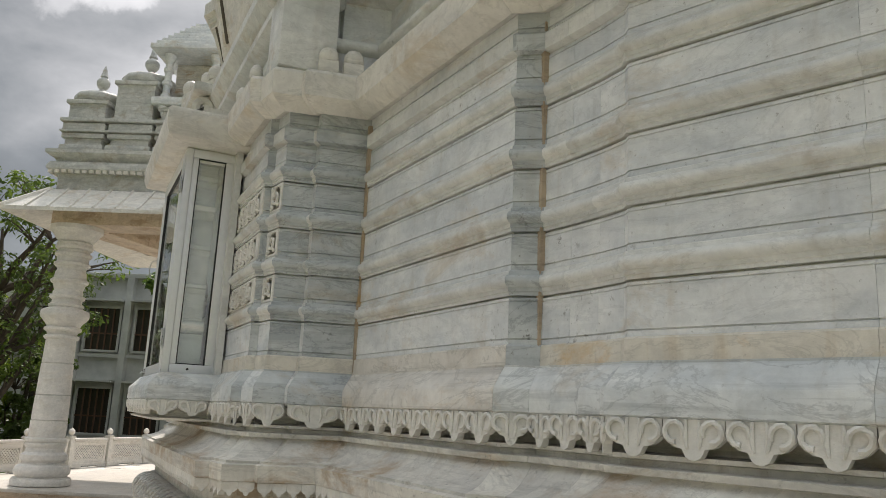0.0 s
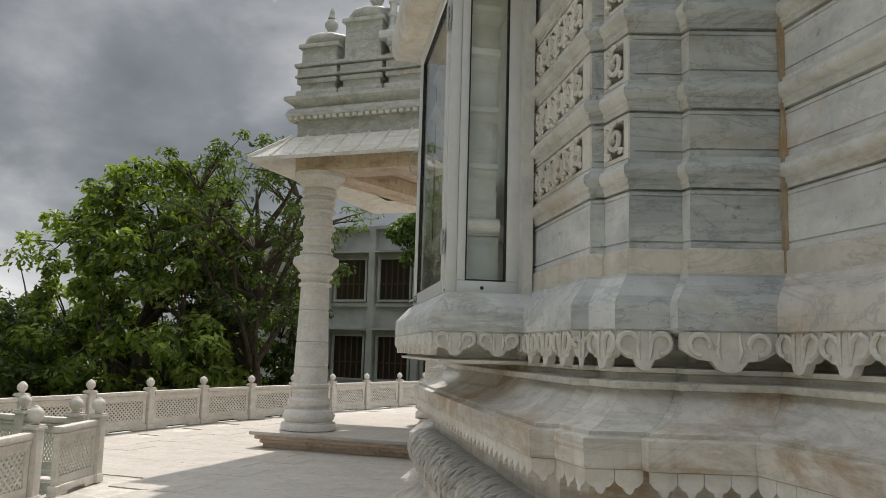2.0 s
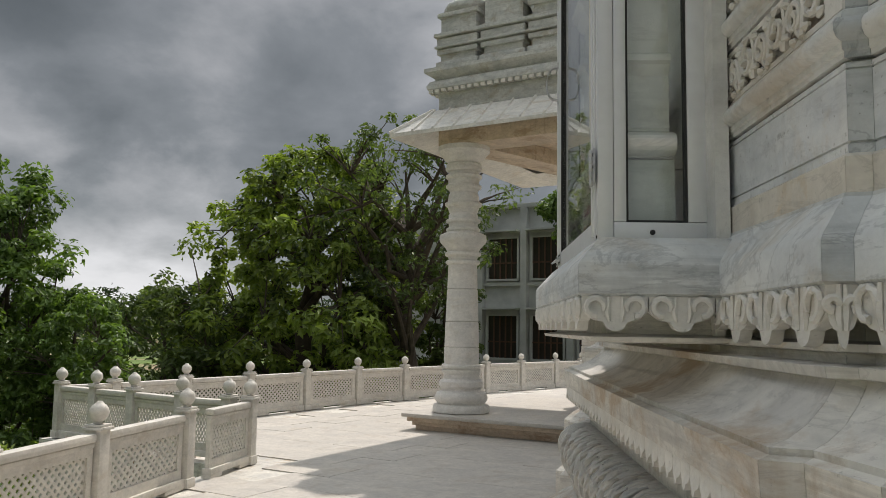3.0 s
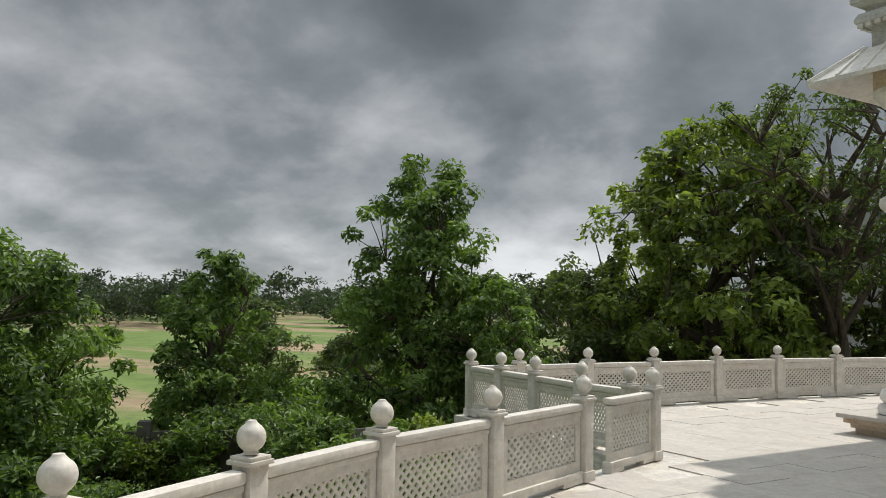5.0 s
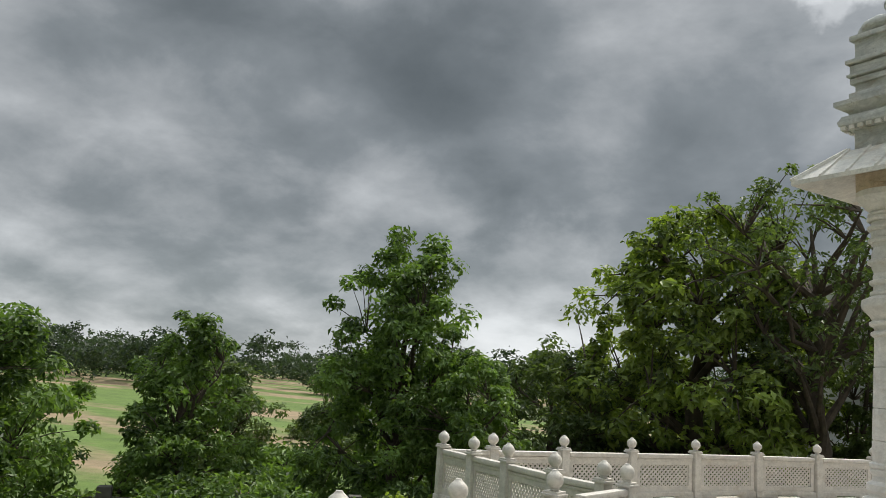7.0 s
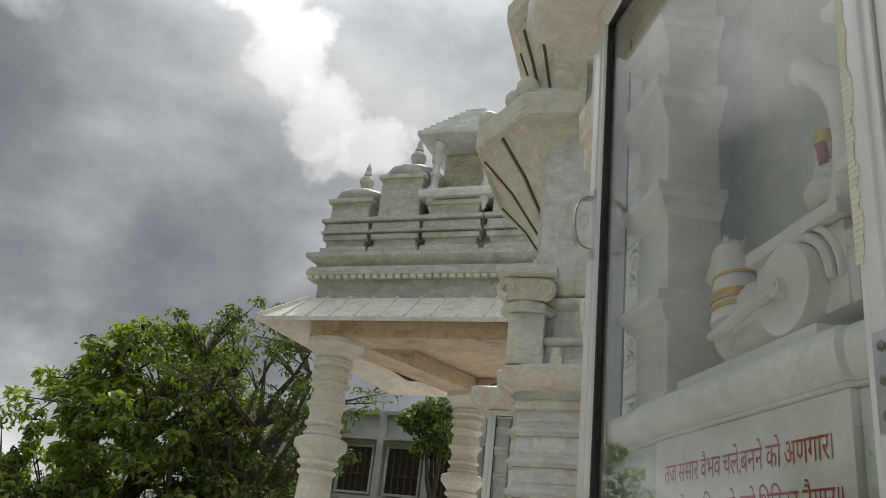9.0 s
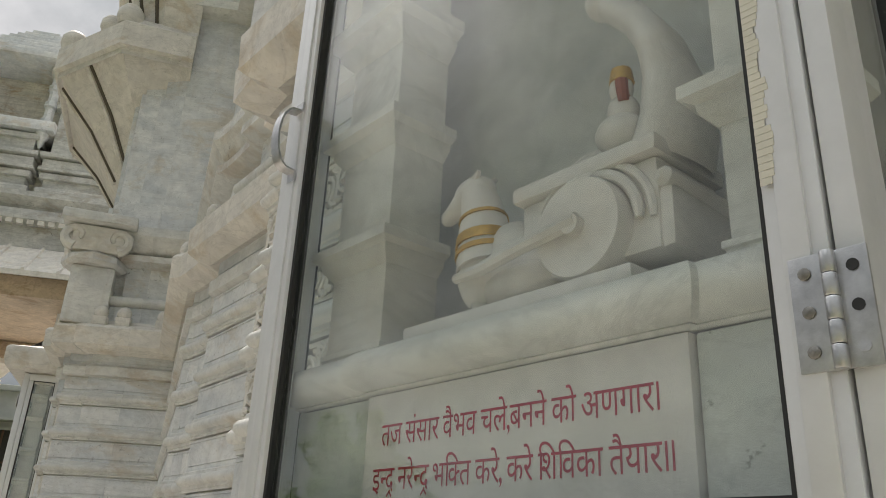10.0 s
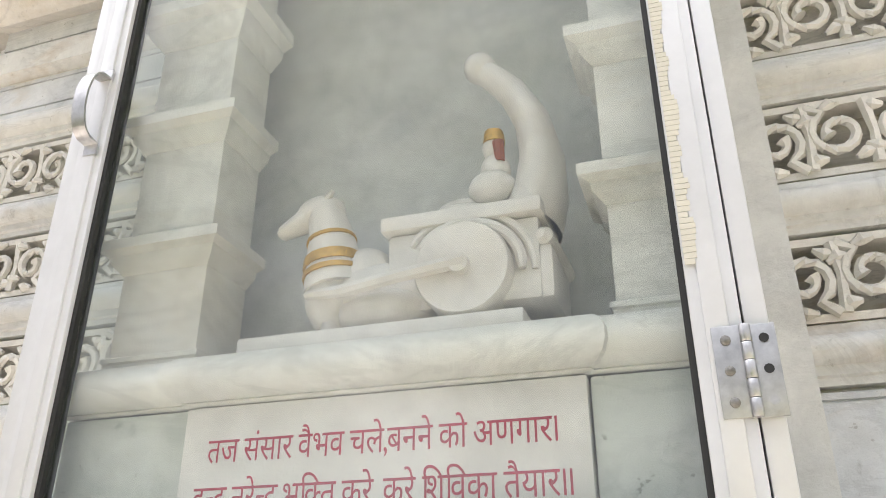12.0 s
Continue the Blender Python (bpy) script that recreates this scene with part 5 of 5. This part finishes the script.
def amalaka(r, h):
    """A fluted disc."""
    bm = bmesh.new()
    seg, rings = 48, []
    for a in [radians(v) for v in range(-80, 81, 20)]:
        rr = r * (0.78 + 0.22 * math.cos(a))
        rings.append([bm.verts.new((rr * (1 + 0.02 * math.cos(12 * 2 * math.pi * k / seg)) * math.cos(2 * math.pi * k / seg), rr * (1 + 0.02 * math.cos(12 * 2 * math.pi * k / seg)) * math.sin(2 * math.pi * k / seg), h * 0.5 * (1 + math.sin(a)))) for k in range(seg)])
    for p, q in zip(rings, rings[1:]):
        for k in range(seg):
            bm.faces.new((p[k], p[(k + 1) % seg], q[(k + 1) % seg], q[k])).smooth = True
    bm.faces.new(rings[0][::-1])
    bm.faces.new(rings[-1])
    return bm


KALASH = [(0.16, 0.0), (0.17, 0.04), (0.10, 0.08), (0.07, 0.11), (0.12, 0.15), (0.165, 0.22), (0.17, 0.29), (0.13, 0.36), (0.075, 0.39), (0.10, 0.42), (0.085, 0.46), (0.06, 0.52), (0.065, 0.56), (0.035, 0.63), (0.004, 0.70)]
for x, y, z, s in ((0.05, 0.05, 6.50, 0.92), (0.84, 0.12, 6.86, 1.0), (2.6, 0.10, 6.86, 1.1), (0.0, 1.15, 6.50, 0.9), (0.0, 2.2, 6.50, 0.9)):
    f = empty("roof_finial", "marble pot finial on a fluted disc", "finial", "finials of the porch roof")
    f.matrix_basis = PM @ Matrix.Translation((x, y, z)) @ Matrix.Diagonal((s, s, s, 1))
    part("fluted_disc", amalaka(0.45, 0.21), M_ROOF, f)
    part("collar", lathe([(0.22, 0.20), (0.24, 0.24), (0.16, 0.28)], 20), M_ROOF, f)
    part("pot", lathe([(r * 0.72, z2 * 0.84 + 0.27) for r, z2 in KALASH], 20), M_ROOF, f)

# small shrine in the roof
shrine = empty("roof_shrine", "small pillared marble shrine in the porch roof", "shrine")
shrine.matrix_basis = PM @ Matrix.Translation((1.24, -0.22, 0.80)) @ Matrix.Diagonal((0.70, 0.9, 0.85, 1))
part("base_slab", box(-0.15, 1.45, -0.22, 0.9, 6.62, 6.78, 0.03), M_WALL, shrine)
part("back_wall", box(0.05, 1.25, 0.42, 0.5, 6.78, 7.75), M_BASE, shrine)
for x in (0.08, 1.22):
    part("pillar", lathe([(0.12, 6.78), (0.12, 6.88), (0.085, 6.90), (0.085, 7.08), (0.115, 7.10), (0.115, 7.16), (0.08, 7.19), (0.08, 7.36), (0.115, 7.38), (0.115, 7.44), (0.085, 7.47), (0.085, 7.60), (0.13, 7.66), (0.14, 7.74)], 8), M_WALL, shrine, m=Matrix.Translation((x, 0.0, 0)))
    part("pendant", lathe([(0.01, 6.40), (0.05, 6.46), (0.06, 6.52), (0.11, 6.58), (0.12, 6.62)], 14), M_WALL, shrine, m=Matrix.Translation((x, -0.05, 0)))
for k in range(9):
    o = 0.22 - 0.085 * k
    part("roof_step", box(-0.05 - o, 1.35 + o, -0.10 - o, 1.4, 7.76 + 0.10 * k, 7.855 + 0.10 * k, 0.012), M_WALL, shrine)
# the roof climbs on in steps behind
for k in range(7):
    o = 0.42 * k
    part("roof_tier", box(1.05 + o, W + 1.2, 0.62 + o * 0.3, D - 0.3 - o * 0.3, 6.28 + 0.34 * k, 6.58 + 0.34 * k, 0.03), M_ROOF, porch)

# ---- far building ----
bld = empty("building", "pale two-storey plastered building with dark barred windows", "building")
bld.matrix_basis = pose(-1.2, 44.6, 0, 0, 0, -30)
part("wall", box(-2.0, 24, 0.25, 8, -3.3, 6.9), M_PLASTER, bld)
part("parapet", box(-2.15, 24.15, 0.0, 8.2, 6.9, 7.1, 0.03), M_PLASTER, bld)
for z in (0.1, 3.55):
    part("band", box(-2.05, 24.05, 0.12, 0.25, z - 0.12, z + 0.05), M_PLASTER, bld)
for k in range(9):
    for z0, z1 in ((0.25, 2.1), (3.75, 5.55)):
        x = 1.3 + 2.2 * k
        win = part("window", box(x, x + 1.45, 0.20, 0.30, z0, z1), M_WINDOW, bld)
        bm = bmesh.new()
        for a0, a1 in ((x - 0.10, x), (x + 1.45, x + 1.55)):
            add_box(bm, a0, a1, 0.10, 0.26, z0 - 0.1, z1 + 0.1)
        add_box(bm, x, x + 1.45, 0.10, 0.26, z1, z1 + 0.1)
        add_box(bm, x, x + 1.45, 0.08, 0.26, z0 - 0.1, z0)
        part("frame", bm, M_PLASTER, win)
        for q in range(1, 5):
            part("mullion", box(x + 0.29 * q - 0.03, x + 0.29 * q + 0.03, 0.15, 0.20, z0, z1), M_BROWN, win)
        part("transom", box(x, x + 1.45, 0.15, 0.195, z0 + 0.68, z0 + 0.74), M_BROWN, win)
        part("sunshade", box(x - 0.19, x + 1.63, -0.35, 0.25, z1 + 0.28, z1 + 0.36), M_PLASTER, win)
    part("pier", box(0.78 + 2.2 * k, 1.08 + 2.2 * k, -0.05, 0.25, -3.3, 6.9), M_PLASTER, bld)
# ---- trees ----
def leaf_cloud(rng, centres, radii, count, size):
    """Small bent leaves in sprays: each clump is a loose ball of sprays, each spray a handful of leaves round a twig."""
    rad_a, cen = np.array(radii), np.array(centres)
    sprays = max(1, count // 14)
    idx = rng.choice(len(cen), sprays, p=rad_a ** 2 / np.sum(rad_a ** 2))
    d = rng.normal(size=(sprays, 3))
    d /= np.linalg.norm(d, axis=1)[:, None]
    sp = cen[idx] + d * (rad_a[idx] * rng.uniform(0.1, 1.35, sprays) ** 0.75)[:, None] * np.array((1, 1, 0.8))
    k = rng.integers(0, sprays, count)
    c = sp[k] + rng.normal(size=(count, 3)) * size * np.array((1.5, 1.5, 0.8))
    up = rng.normal(size=(count, 3)) * 0.7 + np.array((0, 0, 1.0))
    up /= np.linalg.norm(up, axis=1)[:, None]
    side = np.cross(up, rng.normal(size=(count, 3)))
    side /= np.linalg.norm(side, axis=1)[:, None]
    fwd = np.cross(side, up)
    s = size * rng.uniform(0.6, 1.4, count)[:, None]
    v = np.stack([c - fwd * s, c + side * s * 0.45 + up * s * 0.15, c + fwd * s - up * s * 0.2, c - side * s * 0.45 + up * s * 0.15], 1).reshape(-1, 3)
    f = np.arange(count * 4).reshape(-1, 4)
    return v, f


def tufted(rng, centres, radii, per, size, flat=0.75):
    """Leaves over the outside of many small tufts: each tuft a ragged dome, its leaves facing out and up."""
    cen, rad = np.array(centres), np.array(radii)
    k = np.repeat(np.arange(len(cen)), per)
    count = len(k)
    d = rng.normal(size=(count, 3))
    d[:, 2] = d[:, 2] * 0.9 + 0.25
    d /= np.linalg.norm(d, axis=1)[:, None]
    c = cen[k] + d * (rad[k] * rng.uniform(0.5, 1.08, count))[:, None] * np.array((1, 1, flat))
    up = d * 0.7 + rng.normal(size=(count, 3)) * 0.45 + np.array((0, 0, 0.55))
    up /= np.linalg.norm(up, axis=1)[:, None]
    side = np.cross(up, d + rng.normal(size=(count, 3)) * 0.5)
    side /= np.linalg.norm(side, axis=1)[:, None]
    fwd = np.cross(side, up)
    s = size * rng.uniform(0.6, 1.35, count)[:, None]
    v = np.stack([c - fwd * s, c + side * s * 0.46 + up * s * 0.12, c + fwd * s - up * s * 0.25, c - side * s * 0.46 + up * s * 0.12], 1).reshape(-1, 3)
    return v, np.arange(count * 4).reshape(-1, 4)


def tree(label, at, height, spread, seed, tufts, per, size, mat, profile, tuft_r=0.13, fork=0.3, limbs=9, lean=(0, 0), hollow=0.35, thick=1.0):
    """A trunk that forks into limbs; twigs carry tufts of leaves through a crown of the given (height, radius) profile."""
    rng = np.random.default_rng(seed)
    e = empty("tree", label, "tree", at=at)
    bm = bmesh.new()
    r0 = (height * 0.020 + 0.04) * thick
    zf = height * fork
    tp = [Vector((lean[0] * k / 6 + rng.normal() * 0.012 * height * (k > 1), lean[1] * k / 6 + rng.normal() * 0.012 * height * (k > 1), height * 0.86 * k / 6)) for k in range(7)]
    tube(tp, [r0 * (1.35, 1.0, 0.85, 0.66, 0.48, 0.30, 0.12)[k] for k in range(7)], 10, bm)

    def on_trunk(z):
        f = min(5.99, max(0.0, z / (height * 0.86) * 6))
        return tp[int(f)].lerp(tp[int(f) + 1], f - int(f))

    zs, rs_ = [p[0] for p in profile], [p[1] for p in profile]

    def reach_at(z):
        return spread * float(np.interp(z, zs, rs_))

    nodes = []
    for k in range(limbs):
        an = 2 * math.pi * (k + rng.uniform(-0.35, 0.35)) / limbs
        z1 = rng.uniform(max(zs[0], fork + 0.08), 0.90)
        st = on_trunk(height * max(fork, z1 - rng.uniform(0.16, 0.34)))
        ax = on_trunk(height * z1)
        rr = reach_at(z1) * rng.uniform(0.55, 0.85)
        en = Vector((ax.x + rr * math.cos(an), ax.y + rr * math.sin(an), height * z1))
        sag = 0.03 * height * rng.uniform(-1, 1)
        pts = [st, st.lerp(en, 0.35) + Vector((rng.normal() * 0.1, rng.normal() * 0.1, -sag)), st.lerp(en, 0.7) + Vector((rng.normal() * 0.12, rng.normal() * 0.12, sag)), en]
        tube(pts, [r0 * 0.46, r0 * 0.34, r0 * 0.22, r0 * 0.09], 7, bm)
        nodes += pts[1:]
    nodes += [p for p in tp[:5] if p.z > zf]
    centres, radii = [], []
    weight = np.interp(np.linspace(zs[0], zs[-1], 60), zs, rs_) + 0.05
    levels = rng.choice(np.linspace(zs[0], zs[-1], 60), tufts, p=weight / weight.sum())
    for z in levels:
        z = z + rng.uniform(-0.01, 0.01)
        an, q = rng.uniform(0, 2 * math.pi), math.sqrt(rng.uniform(hollow ** 2, 1))
        ax = on_trunk(height * z)
        lobe = 1 + 0.20 * math.sin(3 * an + seed + 4 * z) + 0.14 * math.sin(5 * an + 11 * z + seed)
        c = Vector((ax.x + reach_at(z) * q * lobe * math.cos(an), ax.y + reach_at(z) * q * lobe * math.sin(an), height * z))
        near = min(nodes, key=lambda p: (p - c).length + (0.6 if p.z > c.z else 0.0))
        tube([near, near.lerp(c, 0.5) + Vector((0, 0, 0.08)), c], [r0 * 0.13, r0 * 0.08, r0 * 0.03], 4, bm)
        centres.append(tuple(c))
        radii.append(spread * tuft_r * rng.uniform(0.65, 1.35))
    part("trunk", bm, M_BARK, e)
    v, f = tufted(rng, centres, radii, per, size)
    me = bpy.data.meshes.new("crown")
    me.from_pydata(v.tolist(), [], f.tolist())
    me.materials.append(mat)
    ob = new("crown", me)
    ob.parent = e
    return e


GZ = -3.2
BROAD = [(0.27, 0.78), (0.36, 1.0), (0.50, 1.0), (0.68, 0.90), (0.82, 0.72), (0.93, 0.50), (1.0, 0.22)]
FAN = [(0.44, 0.50), (0.58, 0.80), (0.74, 1.0), (0.88, 0.90), (0.96, 0.66), (1.0, 0.35)]
SPIRE = [(0.05, 0.85), (0.25, 1.0), (0.45, 0.95), (0.60, 0.84), (0.76, 0.74), (0.90, 0.55), (1.0, 0.25)]
BUSHY = [(0.04, 0.80), (0.30, 1.0), (0.55, 0.98), (0.75, 0.86), (0.90, 0.64), (1.0, 0.3)]
tree("broad dark green tree with bright leaf tips", (-5.2, 37.0, GZ), 11.4, 4.7, 3, 380, 62, 0.160, M_LEAF, BROAD, 0.11, 0.20, 24, (0.5, 0), 0.42, 1.5)
tree("tall thin-leaved tree with bare dark branches", (-1.1, 35.0, GZ), 12.0, 3.5, 5, 230, 34, 0.105, M_LEAF3, FAN, 0.12, 0.20, 26, (0, 0), 0.30, 1.2)
tree("slender light green tree with feathery branches", (-12.3, 29.0, GZ), 9.0, 2.6, 7, 260, 80, 0.115, M_LEAF2, SPIRE, 0.17, 0.14, 12, (0.1, 0), 0.15)
tree("small bushy green tree beyond the railing", (-15.0, 22.9, GZ), 5.9, 1.65, 9, 190, 80, 0.09, M_LEAF2, SPIRE, 0.20, 0.12, 9, (0, 0), 0.1)
tree("bushy dense green tree beyond the railing", (-17.0, 17.8, GZ), 6.1, 2.8, 11, 330, 85, 0.095, M_LEAF2, BUSHY, 0.15, 0.12, 10, (0, 0), 0.2)
tree("small bright green tree beside the building", (5.7, 38.0, GZ), 10.4, 1.25, 13, 44, 110, 0.10, M_LEAF2, [(0.80, 0.7), (0.88, 1.0), (0.95, 0.8), (1.0, 0.3)], 0.34, 0.62, 5, (-0.5, 0), 0.1)
tree("dark green tree beside the pale building", (0.1, 38.5, GZ), 7.6, 1.6, 15, 130, 70, 0.11, M_LEAF3, BUSHY, 0.2, 0.2, 8)
tree("low dark tree under the taller crowns", (-9.6, 35.0, GZ), 6.2, 3.2, 17, 180, 70, 0.12, M_LEAF3, BUSHY, 0.16, 0.15, 9)
tree("leafy green tree among the shrubs", (-9.6, 28.5, GZ), 5.5, 1.9, 19, 160, 80, 0.10, M_LEAF2, BUSHY, 0.18, 0.12, 8)
tree("green tree far along the field edge", (-24.0, 44.0, GZ), 5.6, 3.0, 21, 150, 100, 0.13, M_LEAF3, BUSHY, 0.22, 0.15, 8)
tree("rounded dark tree in the field", (-27.5, 37.0, GZ), 4.6, 2.2, 23, 120, 100, 0.12, M_LEAF3, BUSHY, 0.24, 0.15, 7)


def shrub(at, r, h, seed, leaves, size, mat):
    rng = np.random.default_rng(seed)
    e = empty("shrub", "leafy green shrub below the terrace", "shrub", "shrubs below the terrace", at=at)
    bm = bmesh.new()
    cs, rs = [], []
    for k in range(16):
        an, q = rng.uniform(0, 6.283), math.sqrt(rng.uniform(0, 1))
        c = (r * q * math.cos(an), r * q * math.sin(an), h * rng.uniform(0.25, 1) * (1 - 0.35 * q))
        cs.append(c)
        rs.append(r * rng.uniform(0.22, 0.4))
        tube([(c[0] * 0.2, c[1] * 0.2, 0), (c[0] * 0.6, c[1] * 0.6, c[2] * 0.6), c], [0.04, 0.025, 0.01], 5, bm)
    part("stem", bm, M_BARK, e)
    v, f = leaf_cloud(rng, cs, rs, leaves, size)
    me = bpy.data.meshes.new("foliage")
    me.from_pydata(v.tolist(), [], f.tolist())
    me.materials.append(mat)
    ob = new("foliage", me)
    ob.parent = e


SR = np.random.default_rng(77)
for k in range(44):
    az = radians(SR.uniform(-78, -20))
    dist = SR.uniform(7.5, 22)
    x, y = 1.2 + dist * math.sin(az), 8.0 + dist * math.cos(az)
    if x > -3.4 - max(0, y - 16) * 0.35 or (y > 14 and x > -5.5):
        continue
    top_h = SR.uniform(1.0, 2.2) if dist < 12 else SR.uniform(1.2, 2.8)
    shrub((x, y, GZ), SR.uniform(0.8, 1.5), top_h, 100 + k, 5000, 0.085, M_LEAF2 if k % 3 else M_LEAF)
for k in range(26):
    az = radians(SR.uniform(-34, 2))
    dist = SR.uniform(24, 36)
    x, y = 1.2 + dist * math.sin(az), 8.0 + dist * math.cos(az)
    if x > -4.2 - (26 - y) * 0.2 and y < 31:
        continue
    shrub((x, y, GZ), SR.uniform(1.2, 2.0), SR.uniform(1.8, 3.4), 200 + k, 6000, 0.11, M_LEAF3 if k % 3 else M_LEAF2)

for k in range(30):
    az = radians(SR.uniform(-80, -28))
    dist = SR.uniform(27, 85)
    x, y = 1.2 + dist * math.sin(az), 8.0 + dist * math.cos(az)
    shrub((x, y, GZ + max(0.0, math.hypot(x, y) - 60) * 0.012), SR.uniform(0.9, 2.4), SR.uniform(0.6, 1.9), 300 + k, 2500, 0.15, M_LEAF3 if k % 2 else M_LEAF2)

for k in range(15):
    shrub((-10.5 + 0.86 * k, 39.0 + SR.uniform(-1.2, 1.2), GZ), SR.uniform(1.3, 2.0), SR.uniform(3.2, 4.8) if k < 10 else SR.uniform(2.6, 3.4), 400 + k, 6000, 0.12, M_LEAF3)

# boundary wall among the shrubs
bw = empty("boundary_wall", "low dark weathered boundary wall among the shrubs", "wall", "", "structure")
for k in range(8):
    p, q = Vector((-24 + 2.2 * k, 13.0 + 2.0 * k, 0)), Vector((-24 + 2.2 * (k + 1), 13.0 + 2.0 * (k + 1), 0))
    yaw = math.degrees(math.atan2(q.y - p.y, q.x - p.x))
    part("wall_panel", box(0, (q - p).length - 0.02, -0.1, 0.1, GZ - 0.2, GZ + 1.5, 0.02), M_OLDWALL, bw, m=pose(p.x, p.y, 0, 0, 0, yaw))
    part("pillar", box(-0.16, 0.16, -0.16, 0.16, GZ - 0.2, GZ + 1.75, 0.02), M_OLDWALL, bw, m=pose(p.x, p.y, 0, 0, 0, yaw))

# woods on the horizon
rng = np.random.default_rng(5)
cs, rs = [], []
for k in range(700):
    az, dist = radians(rng.uniform(-100, 30)), rng.uniform(120, 220)
    x, y = dist * math.sin(az), dist * math.cos(az)
    hgt = rng.uniform(4, 9.0)
    gz = -3.2 + (math.hypot(x, y) - 60) * 0.012
    for q in range(4):
        cs.append((x + rng.normal() * 2, y + rng.normal() * 2, gz + hgt * rng.uniform(0.25, 0.95)))
        rs.append(rng.uniform(1.2, 2.6))
v, f = leaf_cloud(rng, cs, rs, 250000, 0.36)
me = bpy.data.meshes.new("far_woods")
me.from_pydata(v.tolist(), [], f.tolist())
me.materials.append(M_WOODS)
tagged(new("far_woods", me), "dark line of distant trees along the fields", "woods", "", "stuff")
# weeds at the terrace foot
cs, rs = [], []
for k in range(260):
    az, dist = radians(rng.uniform(-85, -25)), rng.uniform(5, 24)
    x, y = 1.2 + dist * math.sin(az), 8.0 + dist * math.cos(az)
    if x < -2.6 and not (y > 14 and x > -5.5):
        cs.append((x, y, GZ + rng.uniform(0.1, 0.5)))
        rs.append(rng.uniform(0.3, 0.7))
v, f = leaf_cloud(rng, cs, rs, 40000, 0.055)
me = bpy.data.meshes.new("weeds")
me.from_pydata(v.tolist(), [], f.tolist())
me.materials.append(M_LEAF2)
tagged(new("weeds", me), "rank green weeds at the foot of the terrace", "weeds", "", "stuff")
# overhead line post
part("cable_post", tube([(-20.6, 39.5, GZ), (-20.6, 39.5, 3.2)], [0.12, 0.08], 8), M_PLASTER)
tagged(bpy.data.objects["cable_post"], "slim pale concrete pole in the field", "pole")

# ---- floor slabs ----
def inside(x, y, poly):
    c = False
    for (x0, y0), (x1, y1) in zip(poly, poly[1:] + poly[:1]):
        if (y0 > y) != (y1 > y) and x < (x1 - x0) * (y - y0) / (y1 - y0) + x0:
            c = not c
    return c


slab_bm = box(-0.4493, 0.4493, -0.2993, 0.2993, -0.02, 0.0)
slab_me = bpy.data.meshes.new("floor_slab")
slab_bm.to_mesh(slab_me)
slab_bm.free()
slab_me.materials.append(M_FLOOR)
rot = radians(28)
count = 0
for i in range(-30, 40):
    for j in range(-10, 60):
        u, v2 = 0.9 * i + 0.45 * (j % 2), 0.6 * j
        x, y = u * math.cos(rot) + v2 * math.sin(rot), -u * math.sin(rot) + v2 * math.cos(rot) + 4
        ok = all(inside(x + dx, y + dy, outline) for dx, dy in ((0.45, 0.35), (-0.45, 0.35), (0.45, -0.35), (-0.45, -0.35)))
        if not ok or x > 7 or (x > 2.6 and y < 15):
            continue
        count += 1
        share("floor_slab", slab_me, floor, pose(x, y, 0.0 + 0.0015 * ((i * 7 + j * 3) % 3 - 1), 0, 0, -28))
